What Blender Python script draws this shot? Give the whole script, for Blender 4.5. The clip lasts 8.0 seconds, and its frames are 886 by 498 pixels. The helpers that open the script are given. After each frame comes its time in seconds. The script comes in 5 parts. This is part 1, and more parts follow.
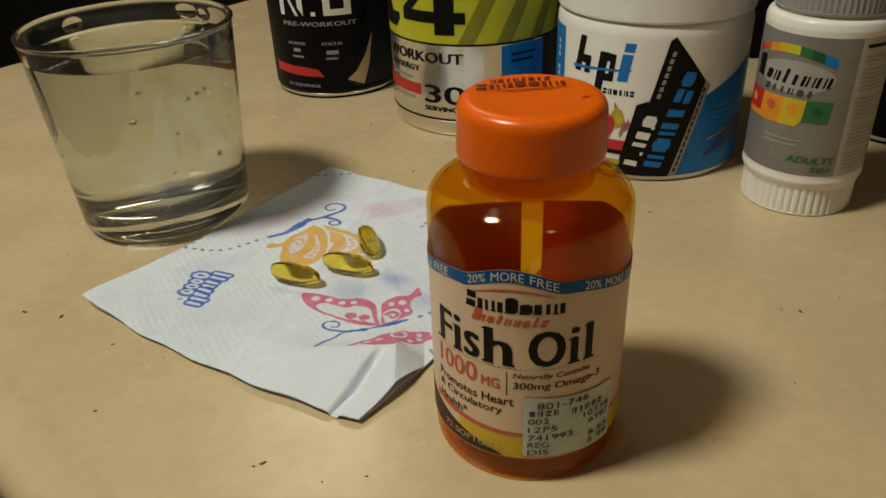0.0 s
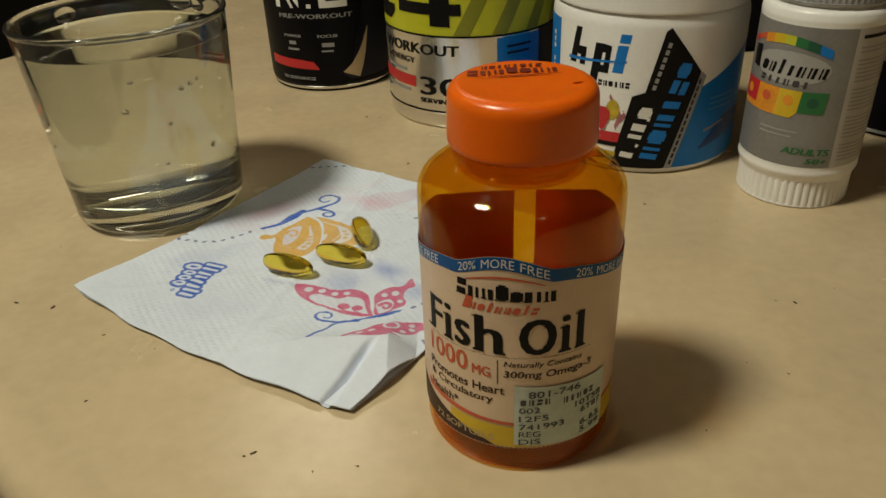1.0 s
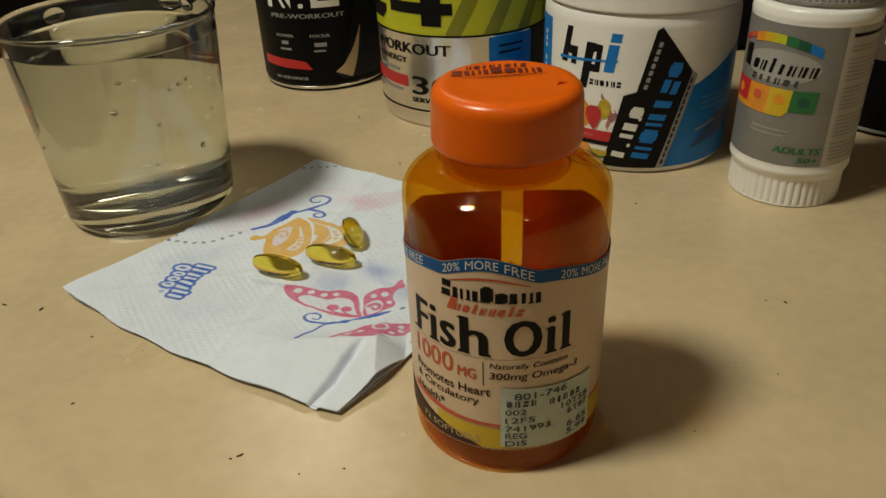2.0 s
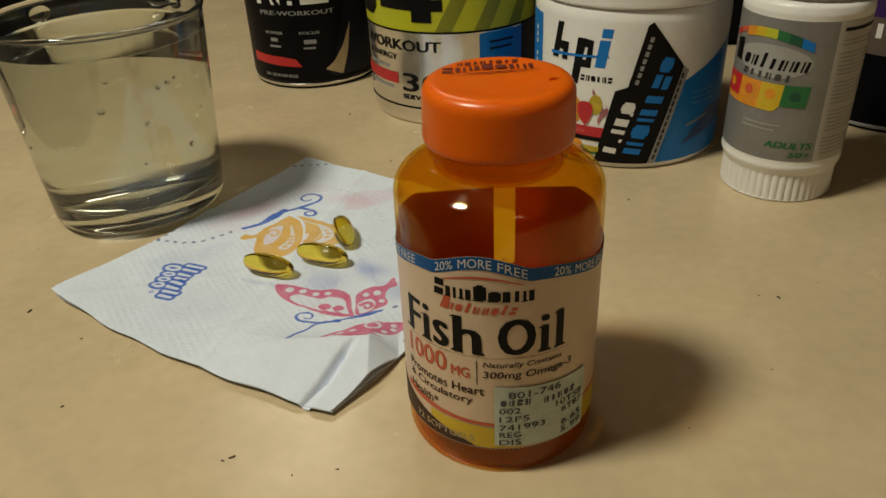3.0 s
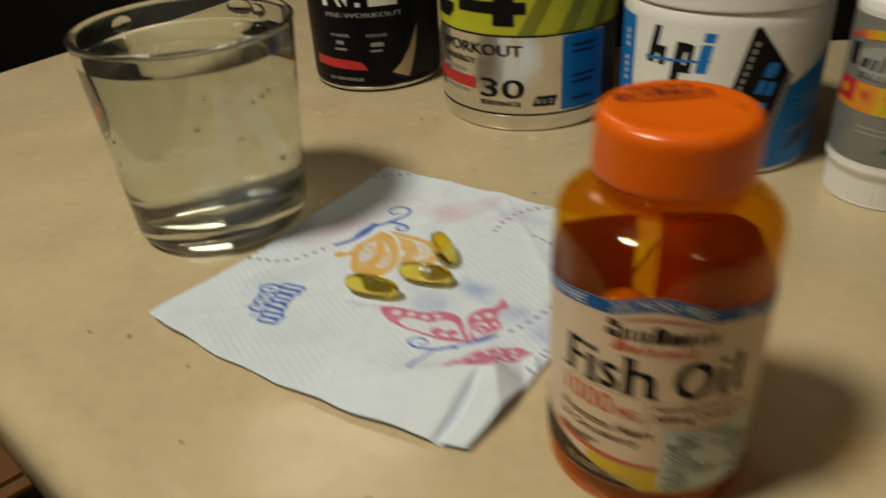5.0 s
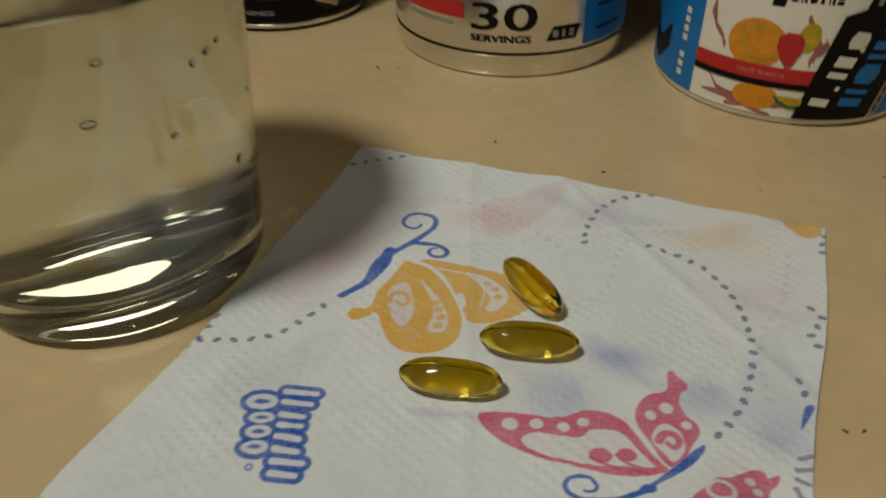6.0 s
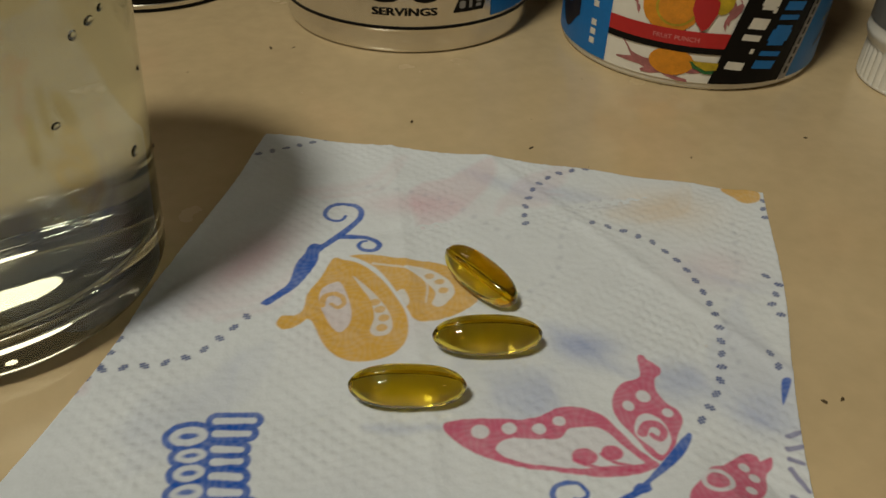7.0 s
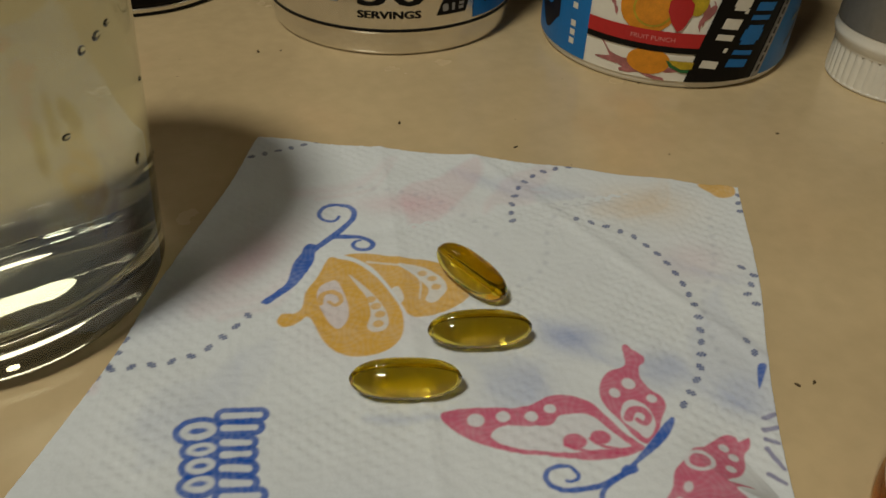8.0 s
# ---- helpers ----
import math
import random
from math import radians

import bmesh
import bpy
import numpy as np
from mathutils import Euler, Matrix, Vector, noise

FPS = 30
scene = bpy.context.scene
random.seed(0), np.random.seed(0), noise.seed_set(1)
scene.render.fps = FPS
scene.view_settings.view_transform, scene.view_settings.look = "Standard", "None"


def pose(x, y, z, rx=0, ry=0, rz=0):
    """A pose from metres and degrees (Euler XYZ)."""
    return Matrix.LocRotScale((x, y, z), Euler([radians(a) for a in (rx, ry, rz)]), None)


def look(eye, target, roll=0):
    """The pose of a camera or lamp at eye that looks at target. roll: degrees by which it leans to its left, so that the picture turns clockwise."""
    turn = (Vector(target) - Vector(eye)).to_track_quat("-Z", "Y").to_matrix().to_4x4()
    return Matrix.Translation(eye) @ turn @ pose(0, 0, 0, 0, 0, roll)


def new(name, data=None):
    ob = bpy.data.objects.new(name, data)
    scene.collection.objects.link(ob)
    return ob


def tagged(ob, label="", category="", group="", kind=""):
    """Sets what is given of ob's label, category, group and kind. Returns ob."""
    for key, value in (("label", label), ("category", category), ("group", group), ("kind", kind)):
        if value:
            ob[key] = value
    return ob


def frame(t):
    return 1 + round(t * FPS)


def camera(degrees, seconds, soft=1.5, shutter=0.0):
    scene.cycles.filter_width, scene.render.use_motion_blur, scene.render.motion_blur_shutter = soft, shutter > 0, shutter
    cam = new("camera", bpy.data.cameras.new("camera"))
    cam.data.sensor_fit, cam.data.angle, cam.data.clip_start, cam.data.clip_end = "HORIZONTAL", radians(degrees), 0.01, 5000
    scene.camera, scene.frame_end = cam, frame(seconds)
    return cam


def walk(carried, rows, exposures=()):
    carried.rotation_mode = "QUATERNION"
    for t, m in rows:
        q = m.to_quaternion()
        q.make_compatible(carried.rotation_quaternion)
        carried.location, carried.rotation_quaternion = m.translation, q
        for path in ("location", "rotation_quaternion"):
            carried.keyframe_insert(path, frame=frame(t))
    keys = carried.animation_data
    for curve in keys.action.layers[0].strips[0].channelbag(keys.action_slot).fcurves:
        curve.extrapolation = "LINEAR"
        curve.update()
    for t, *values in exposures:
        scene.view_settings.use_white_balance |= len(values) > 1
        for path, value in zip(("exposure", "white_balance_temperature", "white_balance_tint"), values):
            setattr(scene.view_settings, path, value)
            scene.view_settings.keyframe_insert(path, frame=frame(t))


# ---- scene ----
cam = camera(59.2, 8.0, shutter=0.5)
# seconds, eye x y z, yaw, pitch, roll
PATH = [
    (0.0, -0.0000, 0.0000, 0.1870, 0.00, -30.44, 2.12),
    (0.5, 0.0004, -0.0002, 0.1842, -0.13, -30.67, 2.10),
    (1.0, 0.0024, -0.0001, 0.1838, -0.01, -30.64, 2.05),
    (1.5, 0.0064, 0.0012, 0.1839, -0.09, -30.72, 2.13),
    (2.8, 0.0063, 0.0010, 0.1831, -0.58, -30.70, 2.20),
    (3.0, 0.0063, 0.0030, 0.1831, -0.91, -30.99, 2.28),
    (3.5, 0.0036, 0.0034, 0.1830, -0.87, -30.99, 2.40),
    (4.0, 0.0039, -0.0016, 0.1793, -0.51, -31.26, 2.76),
    (4.5, -0.0007, -0.0049, 0.1831, 0.06, -31.18, 3.03),
    (5.0, -0.0348, 0.0214, 0.1897, -0.53, -31.88, 3.03),
    (5.2, -0.0673, 0.0555, 0.1930, -2.46, -32.55, 2.59),
    (5.5, -0.0860, 0.1105, 0.1800, -6.30, -34.60, 1.95),
    (5.8, -0.0988, 0.1480, 0.1560, -11.30, -36.40, 1.05),
    (6.05, -0.1062, 0.1690, 0.1400, -15.40, -37.50, 0.30),
    (6.3, -0.1099, 0.1806, 0.1305, -19.16, -38.06, -0.52),
    (6.5, -0.1094, 0.1840, 0.1309, -21.07, -37.71, -1.20),
    (7.0, -0.1133, 0.1863, 0.1306, -23.79, -37.98, -1.57),
    (7.5, -0.1139, 0.1882, 0.1343, -25.38, -38.12, -1.73),
    (8.0, -0.1189, 0.1822, 0.1366, -25.59, -38.37, -1.73),
]
walk(cam, [(t, pose(x, y, z, 90 + pitch, roll, yaw)) for t, x, y, z, yaw, pitch, roll in PATH],
     exposures=[(0.0, 0.0, 6500, 10), (5.0, 0.0, 6500, 10), (6.2, -0.5, 6750, 11), (8.0, -0.5, 6750, 11)])
# ---- light ----
world = bpy.data.worlds.new("room_dark")
world.use_nodes = True
world.node_tree.nodes["Background"].inputs["Color"].default_value = (1.0, 0.82, 0.6, 1)
world.node_tree.nodes["Background"].inputs["Strength"].default_value = 0.003
scene.world = world


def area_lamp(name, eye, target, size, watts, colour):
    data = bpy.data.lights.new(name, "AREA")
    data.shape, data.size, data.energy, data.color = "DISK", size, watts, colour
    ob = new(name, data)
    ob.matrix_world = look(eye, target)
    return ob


area_lamp("ceiling_lamp", (-0.68, 0.03, 1.37), (0.0, 0.3, 0.0), 0.27, 16.7, (1.0, 0.955, 0.755))
area_lamp("far_ceiling_lamp", (0.55, -1.2, 1.44), (0.1, 0.3, 0.0), 0.26, 1.2, (1.0, 0.80, 0.52))
# Unseen fill, added for bright streaks in the tumbler base and the far counter.
area_lamp("added_rear_fill", (-0.35, 1.75, 1.40), (-0.25, 0.9, 0.0), 0.50, 2.6, (1.0, 0.87, 0.64))


# ---- materials ----
def material(name, colour, rough=0.5, metal=0.0, vary=0.06, scale=60.0, bump=0.0, bump_scale=400.0, coat=0.0, spec=0.5):
    """A painted, plastic, paper or metal surface with two scales of uneven colour and a fine relief."""
    m = bpy.data.materials.new(name)
    m.use_nodes = True
    nt = m.node_tree
    bsdf = nt.nodes["Principled BSDF"]
    bsdf.inputs["Roughness"].default_value = rough
    bsdf.inputs["Metallic"].default_value = metal
    bsdf.inputs["Coat Weight"].default_value = coat
    bsdf.inputs["Specular IOR Level"].default_value = spec
    co = nt.nodes.new("ShaderNodeTexCoord")
    last = None
    for k, (s, amount) in enumerate(((scale, vary), (scale * 9, vary * 0.6))):
        n = nt.nodes.new("ShaderNodeTexNoise")
        n.inputs["Scale"].default_value = s
        n.inputs["Detail"].default_value = 5.0
        nt.links.new(co.outputs["Object"], n.inputs["Vector"])
        mix = nt.nodes.new("ShaderNodeMix")
        mix.data_type = "RGBA"
        mix.blend_type = "MULTIPLY"
        ramp = nt.nodes.new("ShaderNodeMapRange")
        ramp.inputs["From Min"].default_value = 0.3
        ramp.inputs["From Max"].default_value = 0.7
        ramp.inputs["To Min"].default_value = 1.0 - amount * 2
        ramp.inputs["To Max"].default_value = 1.0
        nt.links.new(n.outputs["Fac"], ramp.inputs["Value"])
        mix.inputs["Factor"].default_value = 1.0
        if last is None:
            mix.inputs[6].default_value = (*colour, 1)
        else:
            nt.links.new(last, mix.inputs[6])
        nt.links.new(ramp.outputs["Result"], mix.inputs[7])
        last = mix.outputs[2]
    nt.links.new(last, bsdf.inputs["Base Color"])
    if bump:
        n = nt.nodes.new("ShaderNodeTexNoise")
        n.inputs["Scale"].default_value = bump_scale
        n.inputs["Detail"].default_value = 4.0
        nt.links.new(co.outputs["Object"], n.inputs["Vector"])
        b = nt.nodes.new("ShaderNodeBump")
        b.inputs["Strength"].default_value = bump
        b.inputs["Distance"].default_value = 0.0006
        nt.links.new(n.outputs["Fac"], b.inputs["Height"])
        nt.links.new(b.outputs["Normal"], bsdf.inputs["Normal"])
    return m


def clear(name, colour, ior, rough=0.0, clarity=1.0):
    """Glass, water or tinted clear plastic; clarity under 1 paints in a brightening haze."""
    m = bpy.data.materials.new(name)
    m.use_nodes = True
    bsdf = m.node_tree.nodes["Principled BSDF"]
    bsdf.inputs["Base Color"].default_value = (*colour, 1)
    bsdf.inputs["Transmission Weight"].default_value = clarity
    bsdf.inputs["IOR"].default_value = ior
    bsdf.inputs["Roughness"].default_value = rough
    return m


def thin_clear(name, colour, murk=0.27, skin_share=0.03):
    """A thin tinted clear wall: what is behind shows through unbent, with a gloss on it."""
    m = bpy.data.materials.new(name)
    m.use_nodes = True
    nt = m.node_tree
    nt.nodes.remove(nt.nodes["Principled BSDF"])
    see = nt.nodes.new("ShaderNodeBsdfTransparent")
    see.inputs["Color"].default_value = (*colour, 1)
    gloss = nt.nodes.new("ShaderNodeBsdfGlossy")
    gloss.inputs["Roughness"].default_value = 0.06
    lw = nt.nodes.new("ShaderNodeLayerWeight")
    power = nt.nodes.new("ShaderNodeMath")
    power.operation = "POWER"
    power.inputs[1].default_value = 4.5
    fres = nt.nodes.new("ShaderNodeMath")
    fres.operation = "MULTIPLY_ADD"
    fres.inputs[1].default_value, fres.inputs[2].default_value = 0.5, 0.035
    nt.links.new(lw.outputs["Facing"], power.inputs[0])
    nt.links.new(power.outputs["Value"], fres.inputs[0])
    body = nt.nodes.new("ShaderNodeBsdfTranslucent")
    body.inputs["Color"].default_value = (1.0, 0.33, 0.02, 1)
    haze = nt.nodes.new("ShaderNodeMixShader")
    haze.inputs["Fac"].default_value = murk
    skin = nt.nodes.new("ShaderNodeBsdfDiffuse")
    skin.inputs["Color"].default_value = (0.95, 0.36, 0.02, 1)
    cloud = nt.nodes.new("ShaderNodeMixShader")
    cloud.inputs["Fac"].default_value = skin_share
    nt.links.new(body.outputs["BSDF"], cloud.inputs[1])
    nt.links.new(skin.outputs["BSDF"], cloud.inputs[2])
    nt.links.new(see.outputs["BSDF"], haze.inputs[1])
    nt.links.new(cloud.outputs["Shader"], haze.inputs[2])
    mix = nt.nodes.new("ShaderNodeMixShader")
    nt.links.new(fres.outputs["Value"], mix.inputs["Fac"])
    nt.links.new(haze.outputs["Shader"], mix.inputs[1])
    nt.links.new(gloss.outputs["BSDF"], mix.inputs[2])
    nt.links.new(mix.outputs["Shader"], nt.nodes["Material Output"].inputs["Surface"])
    return m


def laminate():
    """Cream countertop laminate: cloudy mottling, a fine grain and a worn satin gloss."""
    m = material("cream_laminate", (0.66, 0.52, 0.325), 0.33, vary=0.07, scale=16.0, bump=0.05, bump_scale=900.0)
    nt = m.node_tree
    bsdf = nt.nodes["Principled BSDF"]
    co = nt.nodes["Texture Coordinate"]
    n = nt.nodes.new("ShaderNodeTexNoise")
    n.inputs["Scale"].default_value = 35.0
    n.inputs["Detail"].default_value = 8.0
    nt.links.new(co.outputs["Object"], n.inputs["Vector"])
    r = nt.nodes.new("ShaderNodeMapRange")
    r.inputs["From Min"].default_value, r.inputs["From Max"].default_value = 0.3, 0.7
    r.inputs["To Min"].default_value, r.inputs["To Max"].default_value = 0.12, 0.28
    nt.links.new(n.outputs["Fac"], r.inputs["Value"])
    nt.links.new(r.outputs["Result"], bsdf.inputs["Roughness"])
    return m


def paper_print():
    """Embossed napkin paper that takes its ink from the colour attribute of the sheet."""
    m = material("napkin_paper", (0.735, 0.80, 0.91), 0.85, vary=0.03, scale=120.0, bump=0.16, bump_scale=1400.0, spec=0.2)
    nt = m.node_tree
    bsdf = nt.nodes["Principled BSDF"]
    before = bsdf.inputs["Base Color"].links[0].from_socket
    a = nt.nodes.new("ShaderNodeAttribute")
    a.attribute_name = "ink"
    mix = nt.nodes.new("ShaderNodeMix")
    mix.data_type, mix.blend_type = "RGBA", "MULTIPLY"
    mix.inputs["Factor"].default_value = 1.0
    nt.links.new(before, mix.inputs[6])
    nt.links.new(a.outputs["Color"], mix.inputs[7])
    nt.links.new(mix.outputs[2], bsdf.inputs["Base Color"])
    return m


LAMINATE = laminate()
PAPER_PRINT = paper_print()
PAPER = material("plain_napkin_paper", (0.735, 0.80, 0.91), 0.85, vary=0.03, bump=0.4, bump_scale=1400.0, spec=0.2)
# Near-black colour stands in for the darkness beyond and below the counter.
UNLIT_DARK = material("unlit_dark_paint", (0.016, 0.013, 0.011), 0.8, vary=0.2, scale=3.0)
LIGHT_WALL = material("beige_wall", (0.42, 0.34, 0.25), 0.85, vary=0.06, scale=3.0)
CEILING = material("ceiling_paint", (0.46, 0.40, 0.32), 0.9, vary=0.05, scale=2.0)
# The floor's near-black likewise stands for missing light.
FLOOR = material("unlit_dark_floor", (0.02, 0.014, 0.01), 0.7, vary=0.2, scale=5.0)
BROWN_WOOD = material("brown_wood", (0.27, 0.115, 0.04), 0.5, vary=0.2, scale=25.0, bump=0.2)
# Clarity of 0.99 leaves a faint painted haze that lifts the dark glass.
GLASS = clear("clear_glass", (0.945, 0.965, 0.94), 1.5, clarity=0.99)
WATER = clear("water", (0.95, 0.985, 0.93), 1.33)
# Extra diffuse orange paints the transmitted glow into the bottle's foot.
AMBER_FOOT = thin_clear("glow_amber_plastic", (1.0, 0.80, 0.28), 0.20, 0.22)
AMBER = thin_clear("amber_plastic", (1.0, 0.83, 0.30), 0.13)
GEL = clear("fish_oil_gel", (0.92, 0.73, 0.095), 1.44)
ORANGE_CAP = material("orange_cap_plastic", (0.88, 0.148, 0.004), 0.28, vary=0.04, scale=80.0, bump=0.03, bump_scale=700.0)
# the cap's plastic lets a little light through
ORANGE_CAP.node_tree.nodes["Principled BSDF"].inputs["Subsurface Weight"].default_value = 0.25
ORANGE_CAP.node_tree.nodes["Principled BSDF"].inputs["Subsurface Radius"].default_value = (0.006, 0.002, 0.0005)
ORANGE_CAP.node_tree.nodes["Principled BSDF"].inputs["Subsurface Scale"].default_value = 1.0
CAP_PRINT = material("maroon_cap_print", (0.17, 0.022, 0.010), 0.45)
CREAM = material("cream_label_paper", (0.76, 0.57, 0.40), 0.42, vary=0.04, scale=90.0, bump=0.08, bump_scale=700.0)
LABEL_BLUE = material("label_blue", (0.004, 0.10, 0.33), 0.45, spec=0.25)
# Red-orange here paints in the amber-filtered light inside the bottle.
LABEL_BACK = material("label_back_amber_light", (0.90, 0.155, 0.016), 0.7, vary=0.15, scale=60.0)
WHITE_INK = material("white_ink", (0.80, 0.79, 0.75), 0.45)
BLACK_INK = material("black_ink", (0.006, 0.0055, 0.006), 0.5, spec=0.15)
BROWN_INK = material("brown_ink", (0.055, 0.026, 0.014), 0.5, spec=0.2)
RED_INK = material("red_orange_ink", (0.62, 0.10, 0.035), 0.45)
YELLOW_INK = material("yellow_ink", (0.68, 0.46, 0.015), 0.42)
STICKER = material("pale_green_sticker", (0.62, 0.70, 0.62), 0.5, vary=0.08, scale=70.0)
STICKER_INK = material("sticker_ink", (0.05, 0.055, 0.06), 0.6)
WHITE_PLASTIC = material("white_plastic", (0.86, 0.85, 0.82), 0.33, vary=0.03, scale=50.0)
GREY_CAP = material("grey_cap_plastic", (0.30, 0.30, 0.30), 0.45, vary=0.05)
SILVER = material("silver_label_foil", (0.84, 0.81, 0.75), 0.20, metal=0.88, vary=0.08, scale=60.0)
GREY_FOIL = material("grey_label", (0.27, 0.265, 0.26), 0.4, metal=0.3, vary=0.08, scale=50.0)
LIME = material("lime_yellow_label", (0.55, 0.56, 0.02), 0.36)
OLIVE = material("olive_stripe", (0.24, 0.25, 0.012), 0.36)
BLACK_PLASTIC = material("black_plastic", (0.004, 0.004, 0.006), 0.42, vary=0.15, spec=0.12)
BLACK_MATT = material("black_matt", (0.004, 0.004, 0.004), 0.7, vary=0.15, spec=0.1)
NAVY = material("navy_ink", (0.010, 0.011, 0.024), 0.5, spec=0.25)
BRIGHT_BLUE = material("bright_blue_ink", (0.008, 0.19, 0.60), 0.36, spec=0.3)
DEEP_BLUE = material("deep_blue_ink", (0.01, 0.06, 0.22), 0.36)
RED = material("red_ink", (0.55, 0.02, 0.025), 0.4)
TAN_INK = material("tan_ink", (0.50, 0.38, 0.22), 0.4)
GREY_INK = material("grey_ink", (0.30, 0.30, 0.30), 0.45)
PINK_INK = material("pink_splash_ink", (0.60, 0.22, 0.24), 0.42, vary=0.25, scale=300.0)
FRUIT_ORANGE = material("orange_fruit_ink", (0.86, 0.33, 0.02), 0.4, vary=0.12, scale=250.0)
FRUIT_YELLOW = material("yellow_fruit_ink", (0.72, 0.52, 0.03), 0.4, vary=0.2, scale=250.0)
GREEN_INK = material("green_ink", (0.02, 0.16, 0.05), 0.42)
PURPLE = material("purple_ink", (0.05, 0.015, 0.11), 0.4)
# Cloudy amber tone carries the painted shade and glow of the neck.
NECK = thin_clear("amber_neck_plastic", (1.0, 0.74, 0.24), 0.32, 0.30)
OIL_FILL = material("amber_softgel", (0.85, 0.36, 0.03), 0.2, vary=0.2, scale=150.0)
SIDE_PAPER = material("grey_white_label_paper", (0.50, 0.475, 0.43), 0.42, vary=0.05, scale=90.0)
FAINT_INK = material("faint_grey_ink", (0.34, 0.325, 0.30), 0.45)
BROWN_BAND = material("grey_brown_ink", (0.13, 0.095, 0.075), 0.4)
PALE_RED = material("pale_red_ink", (0.75, 0.30, 0.30), 0.45)
PALE_GREY = material("pale_grey_ink", (0.42, 0.415, 0.40), 0.4, metal=0.2)
GREY_DARK = material("dark_grey_ink", (0.05, 0.05, 0.05), 0.45)
PALE_BLUE = material("pale_blue_ink", (0.12, 0.32, 0.55), 0.4)
DEEP_GREEN = material("deep_green_ink", (0.01, 0.09, 0.05), 0.42)
CRUMB = material("brown_crumb", (0.14, 0.095, 0.045), 0.8, vary=0.3, scale=900.0)


# ---- builders ----
def part(name, bm, mat, parent=None, label="", smooth=True, sharp=35):
    """Links a bmesh as one mesh object, under its thing if there is one."""
    me = bpy.data.meshes.new(name)
    bmesh.ops.recalc_face_normals(bm, faces=bm.faces)
    if smooth:
        for f in bm.faces:
            f.smooth = True
        for e in bm.edges:
            if len(e.link_faces) == 2 and e.calc_face_angle(0) > radians(sharp):
                e.smooth = False
    bm.to_mesh(me)
    bm.free()
    me.materials.append(mat)
    ob = new(name, me)
    if parent is not None:
        ob.parent = parent
    if label:
        tagged(ob, label)
    return ob


def thing(name, at, label, category, group="", kind="", turn=0.0):
    ob = new(name)
    ob.matrix_world = pose(at[0], at[1], at[2] if len(at) > 2 else 0.0, 0, 0, turn)
    return tagged(ob, label, category, group, kind)


def rounded(corners, n=5):
    """A profile from (radius, height, fillet) corners, each fillet in n steps."""
    out = []
    for i, (r, z, q) in enumerate(corners):
        p = Vector((r, z))
        if q <= 0 or i in (0, len(corners) - 1):
            out.append((r, z))
            continue
        a = Vector(corners[i - 1][:2]) - p
        b = Vector(corners[i + 1][:2]) - p
        q = min(q, a.length * 0.49, b.length * 0.49)
        s, e = p + a.normalized() * q, p + b.normalized() * q
        for k in range(n + 1):
            t = k / n
            out.append(tuple(s * (1 - t) ** 2 + p * 2 * t * (1 - t) + e * t * t))
    return out


def lathe(prof, seg=96, ribs=None):
    """A surface of revolution; a radius of 0 closes it to a point. ribs: (z0, z1, count, depth)."""
    bm = bmesh.new()
    rings = []
    # a holding ring close to each end of a long stretch keeps its shading straight
    held = [prof[0]]
    for (r0, z0), (r1, z1) in zip(prof, prof[1:]):
        d = math.hypot(r1 - r0, z1 - z0)
        if d > 0.003:
            k = 0.0005 / d
            held += [(r0 + (r1 - r0) * k, z0 + (z1 - z0) * k), (r1 + (r0 - r1) * k, z1 + (z0 - z1) * k)]
        held.append((r1, z1))
    for r, z in held:
        if r <= 1e-6:
            rings.append([bm.verts.new((0, 0, z))])
            continue
        ring = []
        for i in range(seg):
            a = 2 * math.pi * i / seg
            q = r
            if ribs and ribs[0] <= z <= ribs[1]:
                q = r - ribs[3] * (0.5 - 0.5 * math.cos(a * ribs[2])) ** 2
            ring.append(bm.verts.new((q * math.sin(a), -q * math.cos(a), z)))
        rings.append(ring)
    for a, b in zip(rings, rings[1:]):
        if len(a) == 1 and len(b) == 1:
            continue
        for i in range(seg):
            j = (i + 1) % seg
            if len(a) == 1:
                bm.faces.new((a[0], b[j], b[i]))
            elif len(b) == 1:
                bm.faces.new((a[i], a[j], b[0]))
            else:
                bm.faces.new((a[i], a[j], b[j], b[i]))
    return bm


def wrap(bm, r, step=4.0):
    """Rolls a flat shape (x: degrees round from the front, y: height) on to an upright cylinder."""
    lo = min(v.co.x for v in bm.verts)
    hi = max(v.co.x for v in bm.verts)
    k = math.ceil(lo / step)
    while k * step < hi:
        bmesh.ops.bisect_plane(bm, geom=bm.verts[:] + bm.edges[:] + bm.faces[:], plane_co=(k * step, 0, 0), plane_no=(1, 0, 0), dist=1e-7)
        k += 1
    for v in bm.verts:
        a, z = radians(v.co.x), v.co.y
        v.co = (r * math.sin(a), -r * math.cos(a), z)
    return bm


def flat(*outlines):
    bm = bmesh.new()
    for pts in outlines:
        bm.faces.new([bm.verts.new((x, y, 0)) for x, y in pts])
    bmesh.ops.triangulate(bm, faces=bm.faces)
    return bm


def strip(a0, a1, low, high, n=60):
    """A band whose lower and upper heights are functions of the angle."""
    bm = bmesh.new()
    rows = []
    for i in range(n + 1):
        a = a0 + (a1 - a0) * i / n
        rows.append((bm.verts.new((a, low(a), 0)), bm.verts.new((a, high(a), 0))))
    for p, q in zip(rows, rows[1:]):
        bm.faces.new((p[0], q[0], q[1], p[1]))
    return bm


def rect(a0, a1, z0, z1):
    return flat([(a0, z0), (a1, z0), (a1, z1), (a0, z1)])


